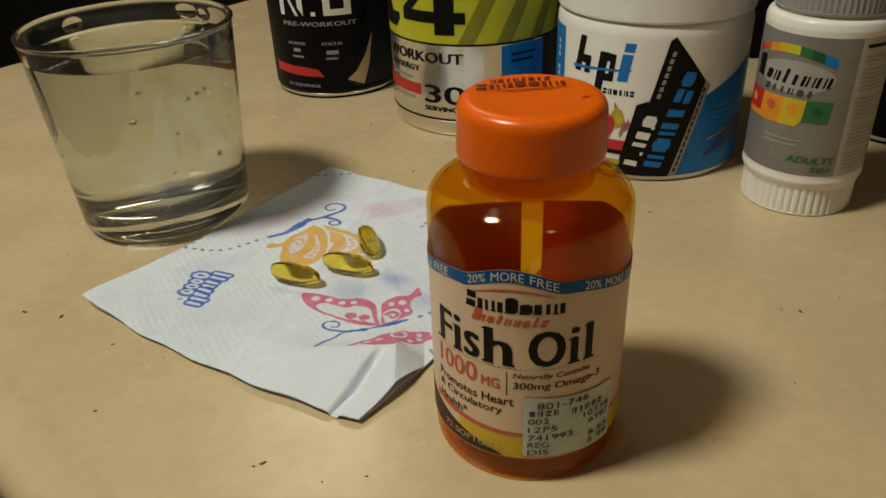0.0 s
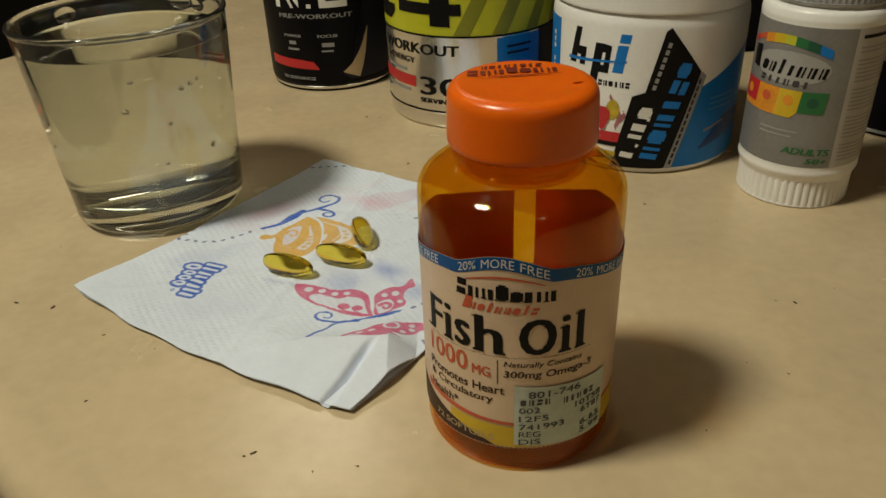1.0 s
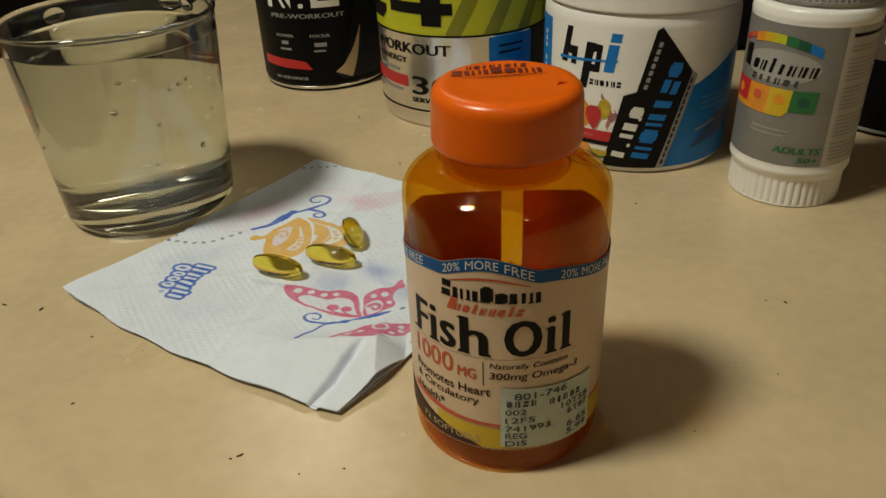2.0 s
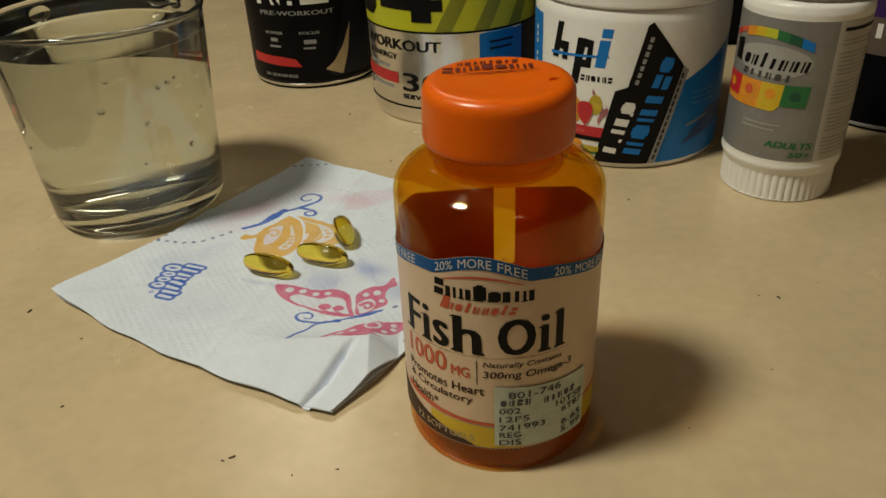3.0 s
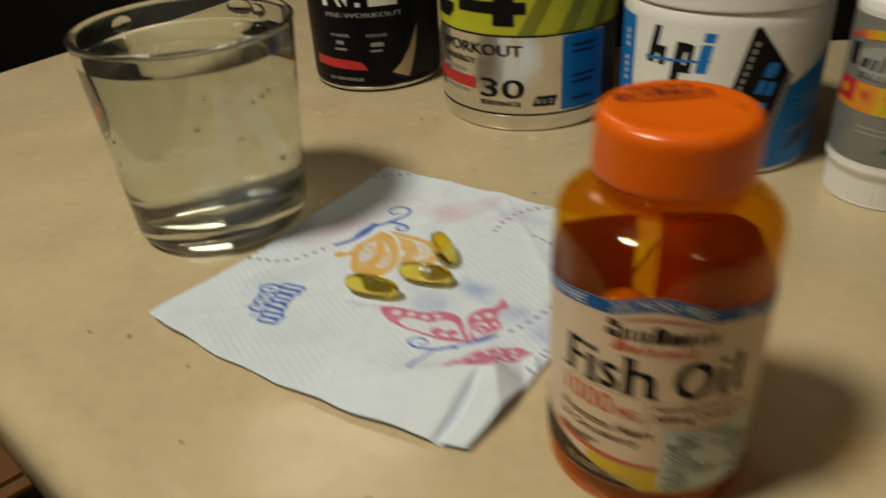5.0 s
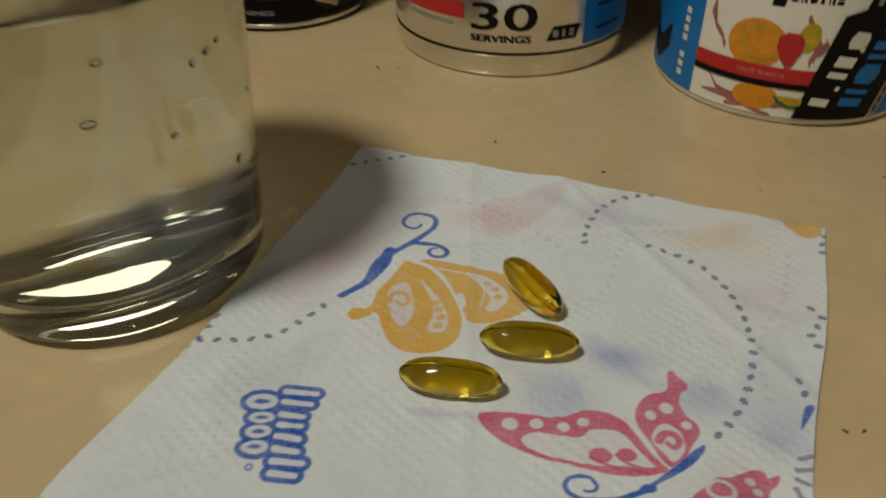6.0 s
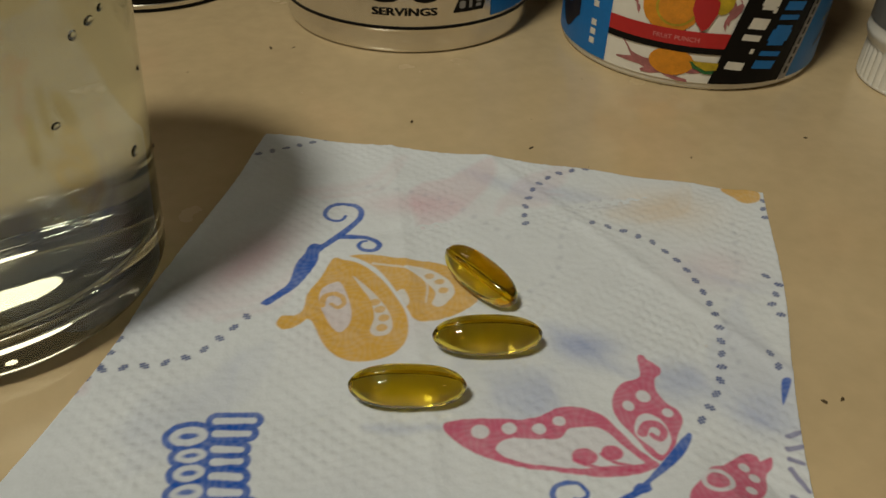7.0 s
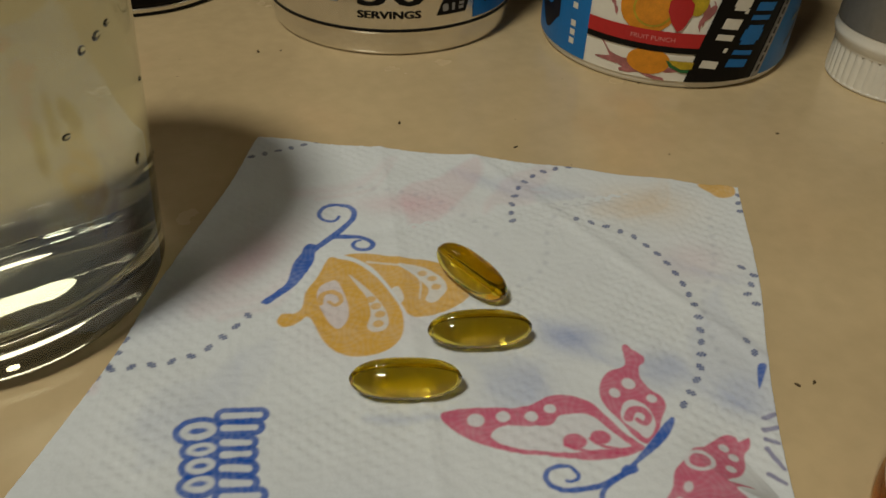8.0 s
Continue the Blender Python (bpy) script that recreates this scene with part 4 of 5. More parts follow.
def vitamin_bottle():
    r = 0.0278
    j = thing("vitamin_bottle", (0.1756, 0.3643), "white plastic vitamin bottle with a silver label and a ribbed foot", "bottle")
    part("body", lathe(rounded([(0.0, 0.0016, 0), (0.0240, 0.0, 0.001), (0.0262, 0.0, 0.0012), (0.0264, 0.0020, 0.001), (0.0264, 0.0145, 0.0006), (0.0272, 0.0160, 0.001), (r + 0.0004, 0.0185, 0.001), (r, 0.0205, 0.0008), (r, 0.0885, 0.001), (r + 0.0003, 0.0905, 0.0008), (r - 0.0005, 0.0945, 0.003), (0.0240, 0.0955, 0), (0.0240, 0.0970, 0), (0.0, 0.0970, 0)], 4), 192, (0.0012, 0.0140, 48, 0.0007)), WHITE_PLASTIC, j, "white plastic with a ribbed foot")
    part("cap", lathe(rounded([(0.0, 0.0972, 0), (0.0255, 0.0972, 0.0004), (0.0262, 0.0978, 0.0006), (0.0262, 0.1180, 0.002), (0.0, 0.1190, 0)], 4), 192, (0.0980, 0.1170, 64, 0.0008)), GREY_CAP, j, "ribbed grey cap")
    lab = part("label", wrap(strip(-150, 7, lambda a: 0.0225, lambda a: 0.0880, 60), r + 0.00015), GREY_FOIL, j, "silver grey printed label")
    side = part("side_panel", wrap(strip(7, 110, lambda a: 0.0225, lambda a: 0.0880, 40), r + 0.00015), SIDE_PAPER, j, "pale panel of small print")
    R, R2, R3 = r + 0.0003, r + 0.00042, r + 0.00054
    bars(side, R, 12, 60, [0.0835], 0.0016, BLACK_INK)
    bars(side, R, 12, 70, [0.0260 + 0.0019 * i for i in range(29) if i % 7 != 5], 0.0007, FAINT_INK)
    part("pale_panel", wrap(oval(-48, 0.0690, 38, 0.0075), R), PALE_GREY, lab, smooth=False)
    # rainbow arch in colour steps
    hues = [RED, RED_INK, FRUIT_ORANGE, YELLOW_INK, LIME, GREEN_INK, DEEP_GREEN, BRIGHT_BLUE]

    def mid(a):
        return 0.0697 + 0.0096 * math.cos((a + 54) / 46.0 * 1.25) ** 0.8

    for i, m in enumerate(hues):
        a0, a1 = -100 + 11.0 * i, -100 + 11.0 * (i + 1)
        part("rainbow_step", wrap(strip(a0, a1, lambda a: mid(a) + (0.0018 if a < -78 else 0.0), lambda a: mid(a) + 0.0042, 8), R2), m, lab, smooth=False)
    # brand words as plain blocks
    part("logo_shape", wrap(flat([(-94, 0.0655), (-82, 0.0652), (-82, 0.0674), (-89, 0.0680), (-89, 0.0730), (-82, 0.0738), (-82, 0.0760), (-94, 0.0750)]), R2), BLACK_INK, lab, smooth=False)
    blocks(lab, R2, -79.0, -13.0, 0.0655, 0.0704, BLACK_INK, (2, 1, 4, 4, 0, 1, 1), 0.26, slant=2.5, tall=(2,))
    blocks(lab, R2, -78.0, -26.0, 0.0608, 0.0638, GREY_DARK, (3, 4, 4, 0, 2, 4), 0.32, slant=1.2)
    for i, m in enumerate((RED, FRUIT_ORANGE, YELLOW_INK, GREEN_INK)):
        a = (-106, -78, -54, -33)[i]
        e = (-78, -54, -33, -10)[i]
        part("colour_square", wrap(flat([(a, 0.0490), (e, 0.0490), (e + 2, 0.0592), (a + 2, 0.0592)]), R2), m, lab, smooth=False)
        part("square_mark", wrap(oval((a + e) / 2 + 1, 0.0542, 5.0, 0.0024), R3), (FRUIT_ORANGE, RED_INK, FRUIT_ORANGE, DEEP_GREEN)[i], lab, smooth=False)
    part("orange_foot", wrap(flat([(-100, 0.0462), (-54, 0.0462), (-54, 0.0491), (-106, 0.0491)]), R2), FRUIT_ORANGE, lab, smooth=False)
    part("yellow_foot", wrap(flat([(-54, 0.0462), (-38, 0.0462), (-33, 0.0491), (-54, 0.0491)]), R2), YELLOW_INK, lab, smooth=False)
    bars(lab, R2, -66, -26, [0.0392, 0.0368], 0.0008, PALE_GREY)
    write("ADULTS", lab, R2, -40.0, 3.5, 0.0288, 0.0320, GREEN_INK, 0.5, 0.2)
    write("50+", lab, R2, -17.0, 3.0, 0.0246, 0.0272, GREEN_INK, 0.5, 0.2)


vitamin_bottle()


def purple_jar():
    r = 0.046
    j = thing("supplement_tub", (0.2800, 0.4550), "round black tub with purple and brown bands, half hidden in shade", "tub", "supplement tubs at the back")
    part("body", lathe(rounded([(0.0, 0.0014, 0), (0.041, 0.0, 0.001), (0.0440, 0.0, 0.002), (0.0452, 0.0030, 0.001), (r, 0.0050, 0.001), (r, 0.1150, 0.004), (0.040, 0.120, 0), (0.0, 0.120, 0)], 5), 96), BLACK_PLASTIC, j, "glossy black tub")
    part("foot_ring", lathe([(0.0453, 0.0020), (0.0458, 0.0025), (0.0458, 0.0040), (0.0453, 0.0045)], 96), GREY_CAP, j)
    part("lid", lathe(rounded([(0.0, 0.1205, 0), (0.0455, 0.1205, 0.0006), (0.0460, 0.1350, 0.003), (0.0, 0.1360, 0)], 5), 96), BLACK_PLASTIC, j)
    R, R2 = r + 0.0003, r + 0.00045
    part("purple_band", wrap(strip(-120, 60, lambda a: 0.0640, lambda a: 0.0990, 60), R), PURPLE, j, smooth=False)
    part("brown_band", wrap(strip(-120, 60, lambda a: 0.0440, lambda a: 0.0640, 60), R), BROWN_BAND, j, smooth=False)
    blocks(j, R2, -75, -20, 0.0530, 0.0610, WHITE_INK, (2, 1, 4, 0, 3), 0.3)
    blocks(j, R2, -75, -20, 0.0800, 0.0850, WHITE_INK, (2, 1, 4, 0, 3, 1, 2), 0.3)
    blocks(j, R2, -75, -20, 0.0890, 0.0940, WHITE_INK, (2, 1, 4, 0, 3, 1, 2), 0.3)


purple_jar()


# ---- the napkin ----
# Printed shapes, in millimetres from the napkin's middle.
ORIGIN = Vector((-0.05, 0.31, 0))
ANT_A = [(-22.6, 39.1), (-19.1, 41.2), (-15.5, 43.1), (-12.4, 45.2), (-9.6, 47.6), (-8.0, 50.8), (-8.6, 53.8), (-11.1, 55.7), (-14.0, 56.5), (-16.7, 55.1), (-18.1, 52.7), (-17.8, 50.3), (-16.2, 48.7), (-14.4, 48.6), (-12.9, 50.1)]
ANT_B = [(-17.6, 41.7), (-11.9, 39.4), (-10.0, 37.8), (-8.8, 35.4), (-8.8, 33.6), (-10.4, 32.3), (-12.6, 32.7), (-13.8, 34.0), (-14.0, 35.6), (-12.7, 37.0), (-11.4, 37.0)]
BODY_A = [(-43.0, 22.1), (-43.3, 23.3), (-38.9, 25.6), (-35.1, 28.2), (-31.7, 34.2), (-28.2, 37.9), (-26.8, 40.0), (-24.9, 41.3), (-23.0, 39.8), (-22.9, 37.9), (-24.6, 36.5), (-26.2, 33.2), (-29.4, 29.6), (-33.8, 25.8), (-38.0, 23.6), (-42.0, 21.6)]
WING_1 = [(-22.0, 32.8), (-26.8, 27.3), (-31.9, 22.3), (-34.2, 17.6), (-36.6, 15.7), (-39.8, 16.6), (-41.7, 14.8), (-41.5, 12.7), (-39.8, 11.6), (-36.9, 12.2), (-34.5, 13.4), (-33.7, 10.9), (-33.6, 4.7), (-32.4, -0.2), (-29.5, -3.7), (-25.4, -5.4), (-20.6, -5.5), (-16.3, -3.3), (-13.6, 0.7), (-12.0, 6.4), (-12.1, 13.1), (-13.1, 20.6), (-15.9, 27.9), (-19.4, 31.3)]
WING_1_HOLE = [(-26.4, 23.6), (-23.4, 23.5), (-22.9, 19.8), (-23.6, 13.3), (-25.4, 8.6), (-28.4, 6.1), (-29.9, 7.9), (-30.4, 12.8), (-30.2, 18.2), (-28.6, 22.1)]
WING_1_SWIRL = [(-29.9, 16.9), (-28.5, 19.5), (-26.1, 19.9), (-24.4, 18.1), (-24.7, 15.5), (-26.6, 14.7), (-27.6, 16.5)]
WING_1_SLIT = [(-19.4, 24.3), (-17.8, 20.1), (-16.3, 14.8), (-15.6, 7.9), (-16.7, 3.0), (-18.8, 1.3), (-21.4, 1.8), (-22.0, 4.1), (-19.4, 8.3), (-18.3, 14.5), (-18.9, 19.3)]
WING_1_DOTS = [(-17.5, 13.0), (-17.3, 10.1), (-17.4, 6.9), (-19.1, 3.9)]
WING_2 = [(-17.5, 32.3), (-11.8, 30.6), (-4.3, 25.2), (3.3, 20.2), (6.8, 13.8), (6.4, 4.5), (3.8, 2.2), (-2.2, 0.9), (-7.9, 1.5), (-10.9, 3.1), (-11.2, 7.1), (-11.3, 15.1), (-12.6, 24.0), (-15.3, 29.6)]
WING_2_SLIT = [(-6.1, 22.7), (-0.4, 19.1), (2.5, 13.1), (2.1, 8.6), (-0.6, 6.2), (-3.3, 5.1), (-4.9, 6.8), (-2.5, 10.4), (-3.7, 16.8)]
WING_2_DOTS = [(-1.4, 16.6), (0.1, 13.6), (-0.3, 10.2)]
WING_2_HOLE = [(-11.7, 14.1), (-9.4, 14.3), (-9.6, 9.9), (-11.3, 8.3), (-12.2, 10.9)]
PINK_L = [(-17.8, -29.3), (-16.0, -28.4), (-11.0, -29.7), (-5.2, -32.1), (-1.8, -33.8), (2.2, -34.4), (7.0, -33.8), (9.6, -34.5), (12.4, -36.1), (14.7, -39.4), (15.9, -44.4), (16.4, -48.9), (17.4, -52.6), (18.0, -54.8), (16.2, -55.3), (12.0, -55.0), (6.2, -53.1), (1.2, -50.1), (-5.9, -45.8), (-10.6, -41.9), (-14.9, -37.2), (-17.3, -32.5)]
PINK_L_DOTS = [(-11.2, -33.3), (-5.3, -34.9), (0.4, -37.4), (5.4, -37.1)]
PINK_L_HOLE = [(-9.8, -37.9), (-6.6, -37.2), (-1.0, -39.7), (3.2, -41.2), (6.3, -39.7), (10.0, -40.9), (13.0, -43.1), (14.2, -47.9), (15.2, -51.6), (15.4, -53.3), (12.2, -52.7), (8.9, -51.2), (2.9, -49.4), (-3.4, -46.1), (-8.1, -42.4), (-10.1, -39.7)]
PINK_L_BLOBS = [(5.4, -47.2), (11.1, -48.5)]
PINK_L_STEM_A = [(3.0, -47.2), (5.1, -49.5), (8.8, -52.4), (13.9, -54.4)]
PINK_L_STEM_B = [(8.9, -48.0), (10.0, -50.6), (12.8, -52.9), (15.5, -54.2)]
PINK_U = [(31.7, -27.7), (33.0, -27.8), (33.4, -29.9), (34.2, -32.9), (33.1, -34.4), (31.3, -35.0), (29.7, -37.8), (29.6, -41.5), (30.7, -44.3), (29.8, -47.1), (26.3, -49.9), (23.8, -52.2), (20.2, -53.9), (18.6, -54.0), (17.8, -51.1), (17.8, -47.0), (17.3, -42.4), (17.6, -39.0), (20.1, -35.4), (23.7, -33.2), (27.6, -33.4), (29.1, -32.6), (30.4, -30.2)]
PINK_U_DOTS = [(26.0, -38.2), (21.4, -39.2), (28.2, -44.0)]
PINK_U_HOLE = [(19.0, -44.9), (21.7, -42.4), (24.3, -42.7), (25.7, -45.6), (24.9, -49.3), (23.3, -51.4), (20.1, -53.0), (19.2, -50.1), (18.4, -47.2)]
PINK_U_SWIRL = [(19.9, -46.5), (22.0, -45.0), (24.1, -45.8), (24.2, -48.1), (22.2, -49.3), (21.4, -47.7)]
BODY_B = [(29.1, -50.3), (28.7, -51.5), (24.7, -54.3), (19.9, -56.2), (14.4, -57.6), (13.3, -58.2), (12.7, -59.4), (10.9, -59.5), (9.3, -58.8), (9.8, -57.5), (11.3, -57.0), (12.5, -57.2), (15.7, -55.9), (20.2, -53.9), (25.6, -51.3), (28.3, -50.3)]
ANT_C = [(10.1, -58.7), (4.8, -59.2), (1.1, -58.6), (-3.3, -57.0), (-5.2, -54.7), (-5.2, -52.5), (-3.7, -51.2), (-1.7, -51.2), (0.5, -52.2), (1.2, -54.2), (0.7, -55.5), (-0.8, -55.7), (-1.8, -55.1)]
ANT_D = [(8.9, -58.9), (3.1, -60.6), (0.1, -65.1), (-2.9, -68.2), (-4.4, -72.1), (-4.6, -75.2)]
PINK_D = [(33.6, -59.1), (36.3, -58.7), (38.3, -60.0), (38.2, -61.5), (40.9, -61.6), (39.3, -63.6), (36.9, -64.6), (34.4, -67.4), (30.6, -69.4), (26.3, -70.0), (30.4, -73.5), (26.0, -72.4), (24.0, -76.6), (17.5, -75.4), (13.0, -72.9), (7.1, -75.4), (10.5, -69.5), (15.7, -66.2), (19.2, -62.8), (23.6, -61.0), (27.1, -59.4), (29.8, -59.8)]
PINK_D_DOTS = [(33.7, -61.6), (33.8, -64.5), (30.4, -67.1)]
PINK_D_RING = [(25.8, -62.8)]
CHIP = [(57.7, -46.3), (59.8, -46.9), (57.2, -49.1), (52.8, -51.9)]
CORNER = [(97.0, 22.1), (100.8, 20.2), (106.1, 16.2), (103.0, 12.2), (97.9, 13.0), (96.3, 17.4)]
TICK_0 = [(47.7, -59.0), (50.9, -59.2)]
TICK_1 = [(45.4, -61.4), (48.9, -62.3)]
TICK_2 = [(44.1, -63.5), (45.8, -65.4)]
TICK_3 = [(42.5, -65.5), (42.2, -68.1), (42.1, -70.9)]
TICK_4 = [(38.2, -70.6), (39.6, -73.7)]
DOTS_A = [(-27.8, 92.0), (-14.6, 92.2), (0.7, 94.0)]
DOTS_B = [(63.9, 46.3), (54.2, 47.3), (45.4, 44.0), (38.2, 37.2), (34.2, 31.1), (31.4, 24.4)]
DOTS_C = [(50.7, 21.3), (58.6, 12.7), (62.7, 0.2), (61.5, -13.1), (56.6, -25.8), (51.7, -33.1), (45.6, -40.2), (39.5, -45.1), (32.6, -49.0)]
DOTS_D = [(-47.7, 19.4), (-53.5, 15.5), (-61.3, 11.6), (-70.0, 11.6), (-82.2, 14.2), (-84.7, 11.6), (-90.1, 6.2)]
DOTS_E = [(-76.4, 22.8), (-82.2, 13.8)]
DOTS_F = [(104.3, 11.7), (99.1, 5.4), (99.9, 2.1)]
DOTS_G = [(80.5, -15.9), (81.3, -19.9), (73.3, -26.0), (73.9, -30.2)]
DOTS_H = [(61.3, -38.6), (59.9, -42.3), (61.4, -46.3)]
GHOST_A = [(-2, 62), (14, 50), (22, 34), (26, 22)]
GHOST_B = [(52, 30), (40, 20), (30, 6), (14, 0)]
GHOST_C = [(88, 6), (76, -10), (60, -24), (50, -44)]
LOGO_AT = (-64.5, -22.0)
BLUE_DYE, ORANGE_DYE, PINK_DYE, PURPLE_DYE = (0.012, 0.12, 0.58), (0.97, 0.50, 0.03), (0.83, 0.10, 0.22), (0.22, 0.20, 0.42)
GREY_BLUE_DYE = (0.06, 0.10, 0.30)


def smooth_line(pts, closed, n=5):
    """A Catmull-Rom curve through the points."""
    p = np.array(pts, float)
    k = len(p)
    out = []
    for i in range(k if closed else k - 1):
        a, b, c, d = (p[(i + j) % k] if closed else p[min(max(i + j, 0), k - 1)] for j in (-1, 0, 1, 2))
        for s in range(n):
            t = s / n
            out.append(0.5 * (2 * b + (c - a) * t + (2 * a - 5 * b + 4 * c - d) * t * t + (3 * b - a - 3 * c + d) * t ** 3))
    if not closed:
        out.append(p[-1])
    return np.array(out)


def spaced(pts, step):
    q = smooth_line(pts, False, 8)
    d = np.concatenate([[0], np.cumsum(np.hypot(*np.diff(q, axis=0).T))])
    s = np.arange(0, d[-1] + 0.1, step)
    return np.stack([np.interp(s, d, q[:, 0]), np.interp(s, d, q[:, 1])], 1)


def segment_distance(X, Y, a, b):
    vx, vy = b[0] - a[0], b[1] - a[1]
    t = np.clip(((X - a[0]) * vx + (Y - a[1]) * vy) / (vx * vx + vy * vy + 1e-12), 0, 1)
    return np.hypot(X - a[0] - t * vx, Y - a[1] - t * vy), t


class Sheet:
    """The ink on the sheet, laid shape by shape."""

    def __init__(self, X, Y):
        self.X, self.Y = X, Y
        self.rgb = np.ones((len(X), 3))

    def near(self, q, pad):
        lo, hi = q.min(0) - pad, q.max(0) + pad
        return np.nonzero((self.X > lo[0]) & (self.X < hi[0]) & (self.Y > lo[1]) & (self.Y < hi[1]))[0]

    def lay(self, idx, cover, dye):
        c = cover[:, None]
        self.rgb[idx] = self.rgb[idx] * (1 - c) + np.array(dye if dye is not None else (1, 1, 1)) * c

    def fill(self, pts, dye, strength=0.92, edge=0.22):
        q = smooth_line(pts, True)
        i = self.near(q, 1.0)
        x, y = self.X[i], self.Y[i]
        dist, inside = np.full(len(i), 99.0), np.zeros(len(i), bool)
        for a, b in zip(q, np.roll(q, -1, 0)):
            d, _ = segment_distance(x, y, a, b)
            dist = np.minimum(dist, d)
            cross = (a[1] > y) != (b[1] > y)
            inside ^= cross & (x < (b[0] - a[0]) * (y - a[1]) / (b[1] - a[1] + 1e-12) + a[0])
        sd = np.where(inside, dist, -dist)
        self.lay(i, strength * np.clip(0.5 + sd / (2 * edge), 0, 1), dye)

    def stroke(self, pts, dye, w0, w1=None, strength=0.92, edge=0.22):
        q = smooth_line(pts, False)
        w1 = w0 if w1 is None else w1
        i = self.near(q, max(w0, w1) + 1)
        x, y = self.X[i], self.Y[i]
        best = np.full(len(i), -99.0)
        n = len(q) - 1
        for k in range(n):
            d, t = segment_distance(x, y, q[k], q[k + 1])
            best = np.maximum(best, (w0 + (w1 - w0) * (k + t) / n) / 2 - d)
        self.lay(i, strength * np.clip(0.5 + best / (2 * edge), 0, 1), dye)

    def spot(self, c, rx, ry, dye, strength=0.92, turn=0.0, edge=0.22):
        q = np.array([[c[0] - rx, c[1] - rx], [c[0] + rx, c[1] + rx]])
        i = self.near(q, max(rx, ry) + 1)
        t = radians(turn)
        dx, dy = self.X[i] - c[0], self.Y[i] - c[1]
        u, v = dx * math.cos(t) + dy * math.sin(t), -dx * math.sin(t) + dy * math.cos(t)
        self.lay(i, strength * np.clip(0.5 + (1 - np.hypot(u / rx, v / ry)) * min(rx, ry) / (2 * edge), 0, 1), dye)

    def bleed(self, c, rx, ry, dye, strength, turn=0.0):
        """A faint stain of print from the layers below."""
        t = radians(turn)
        dx, dy = self.X - c[0], self.Y - c[1]
        u, v = dx * math.cos(t) + dy * math.sin(t), -dx * math.sin(t) + dy * math.cos(t)
        cover = 2.2 * strength * np.exp(-((u / rx) ** 2 + (v / ry) ** 2))
        self.rgb = self.rgb * (1 - cover[:, None]) + np.array(dye) * cover[:, None]


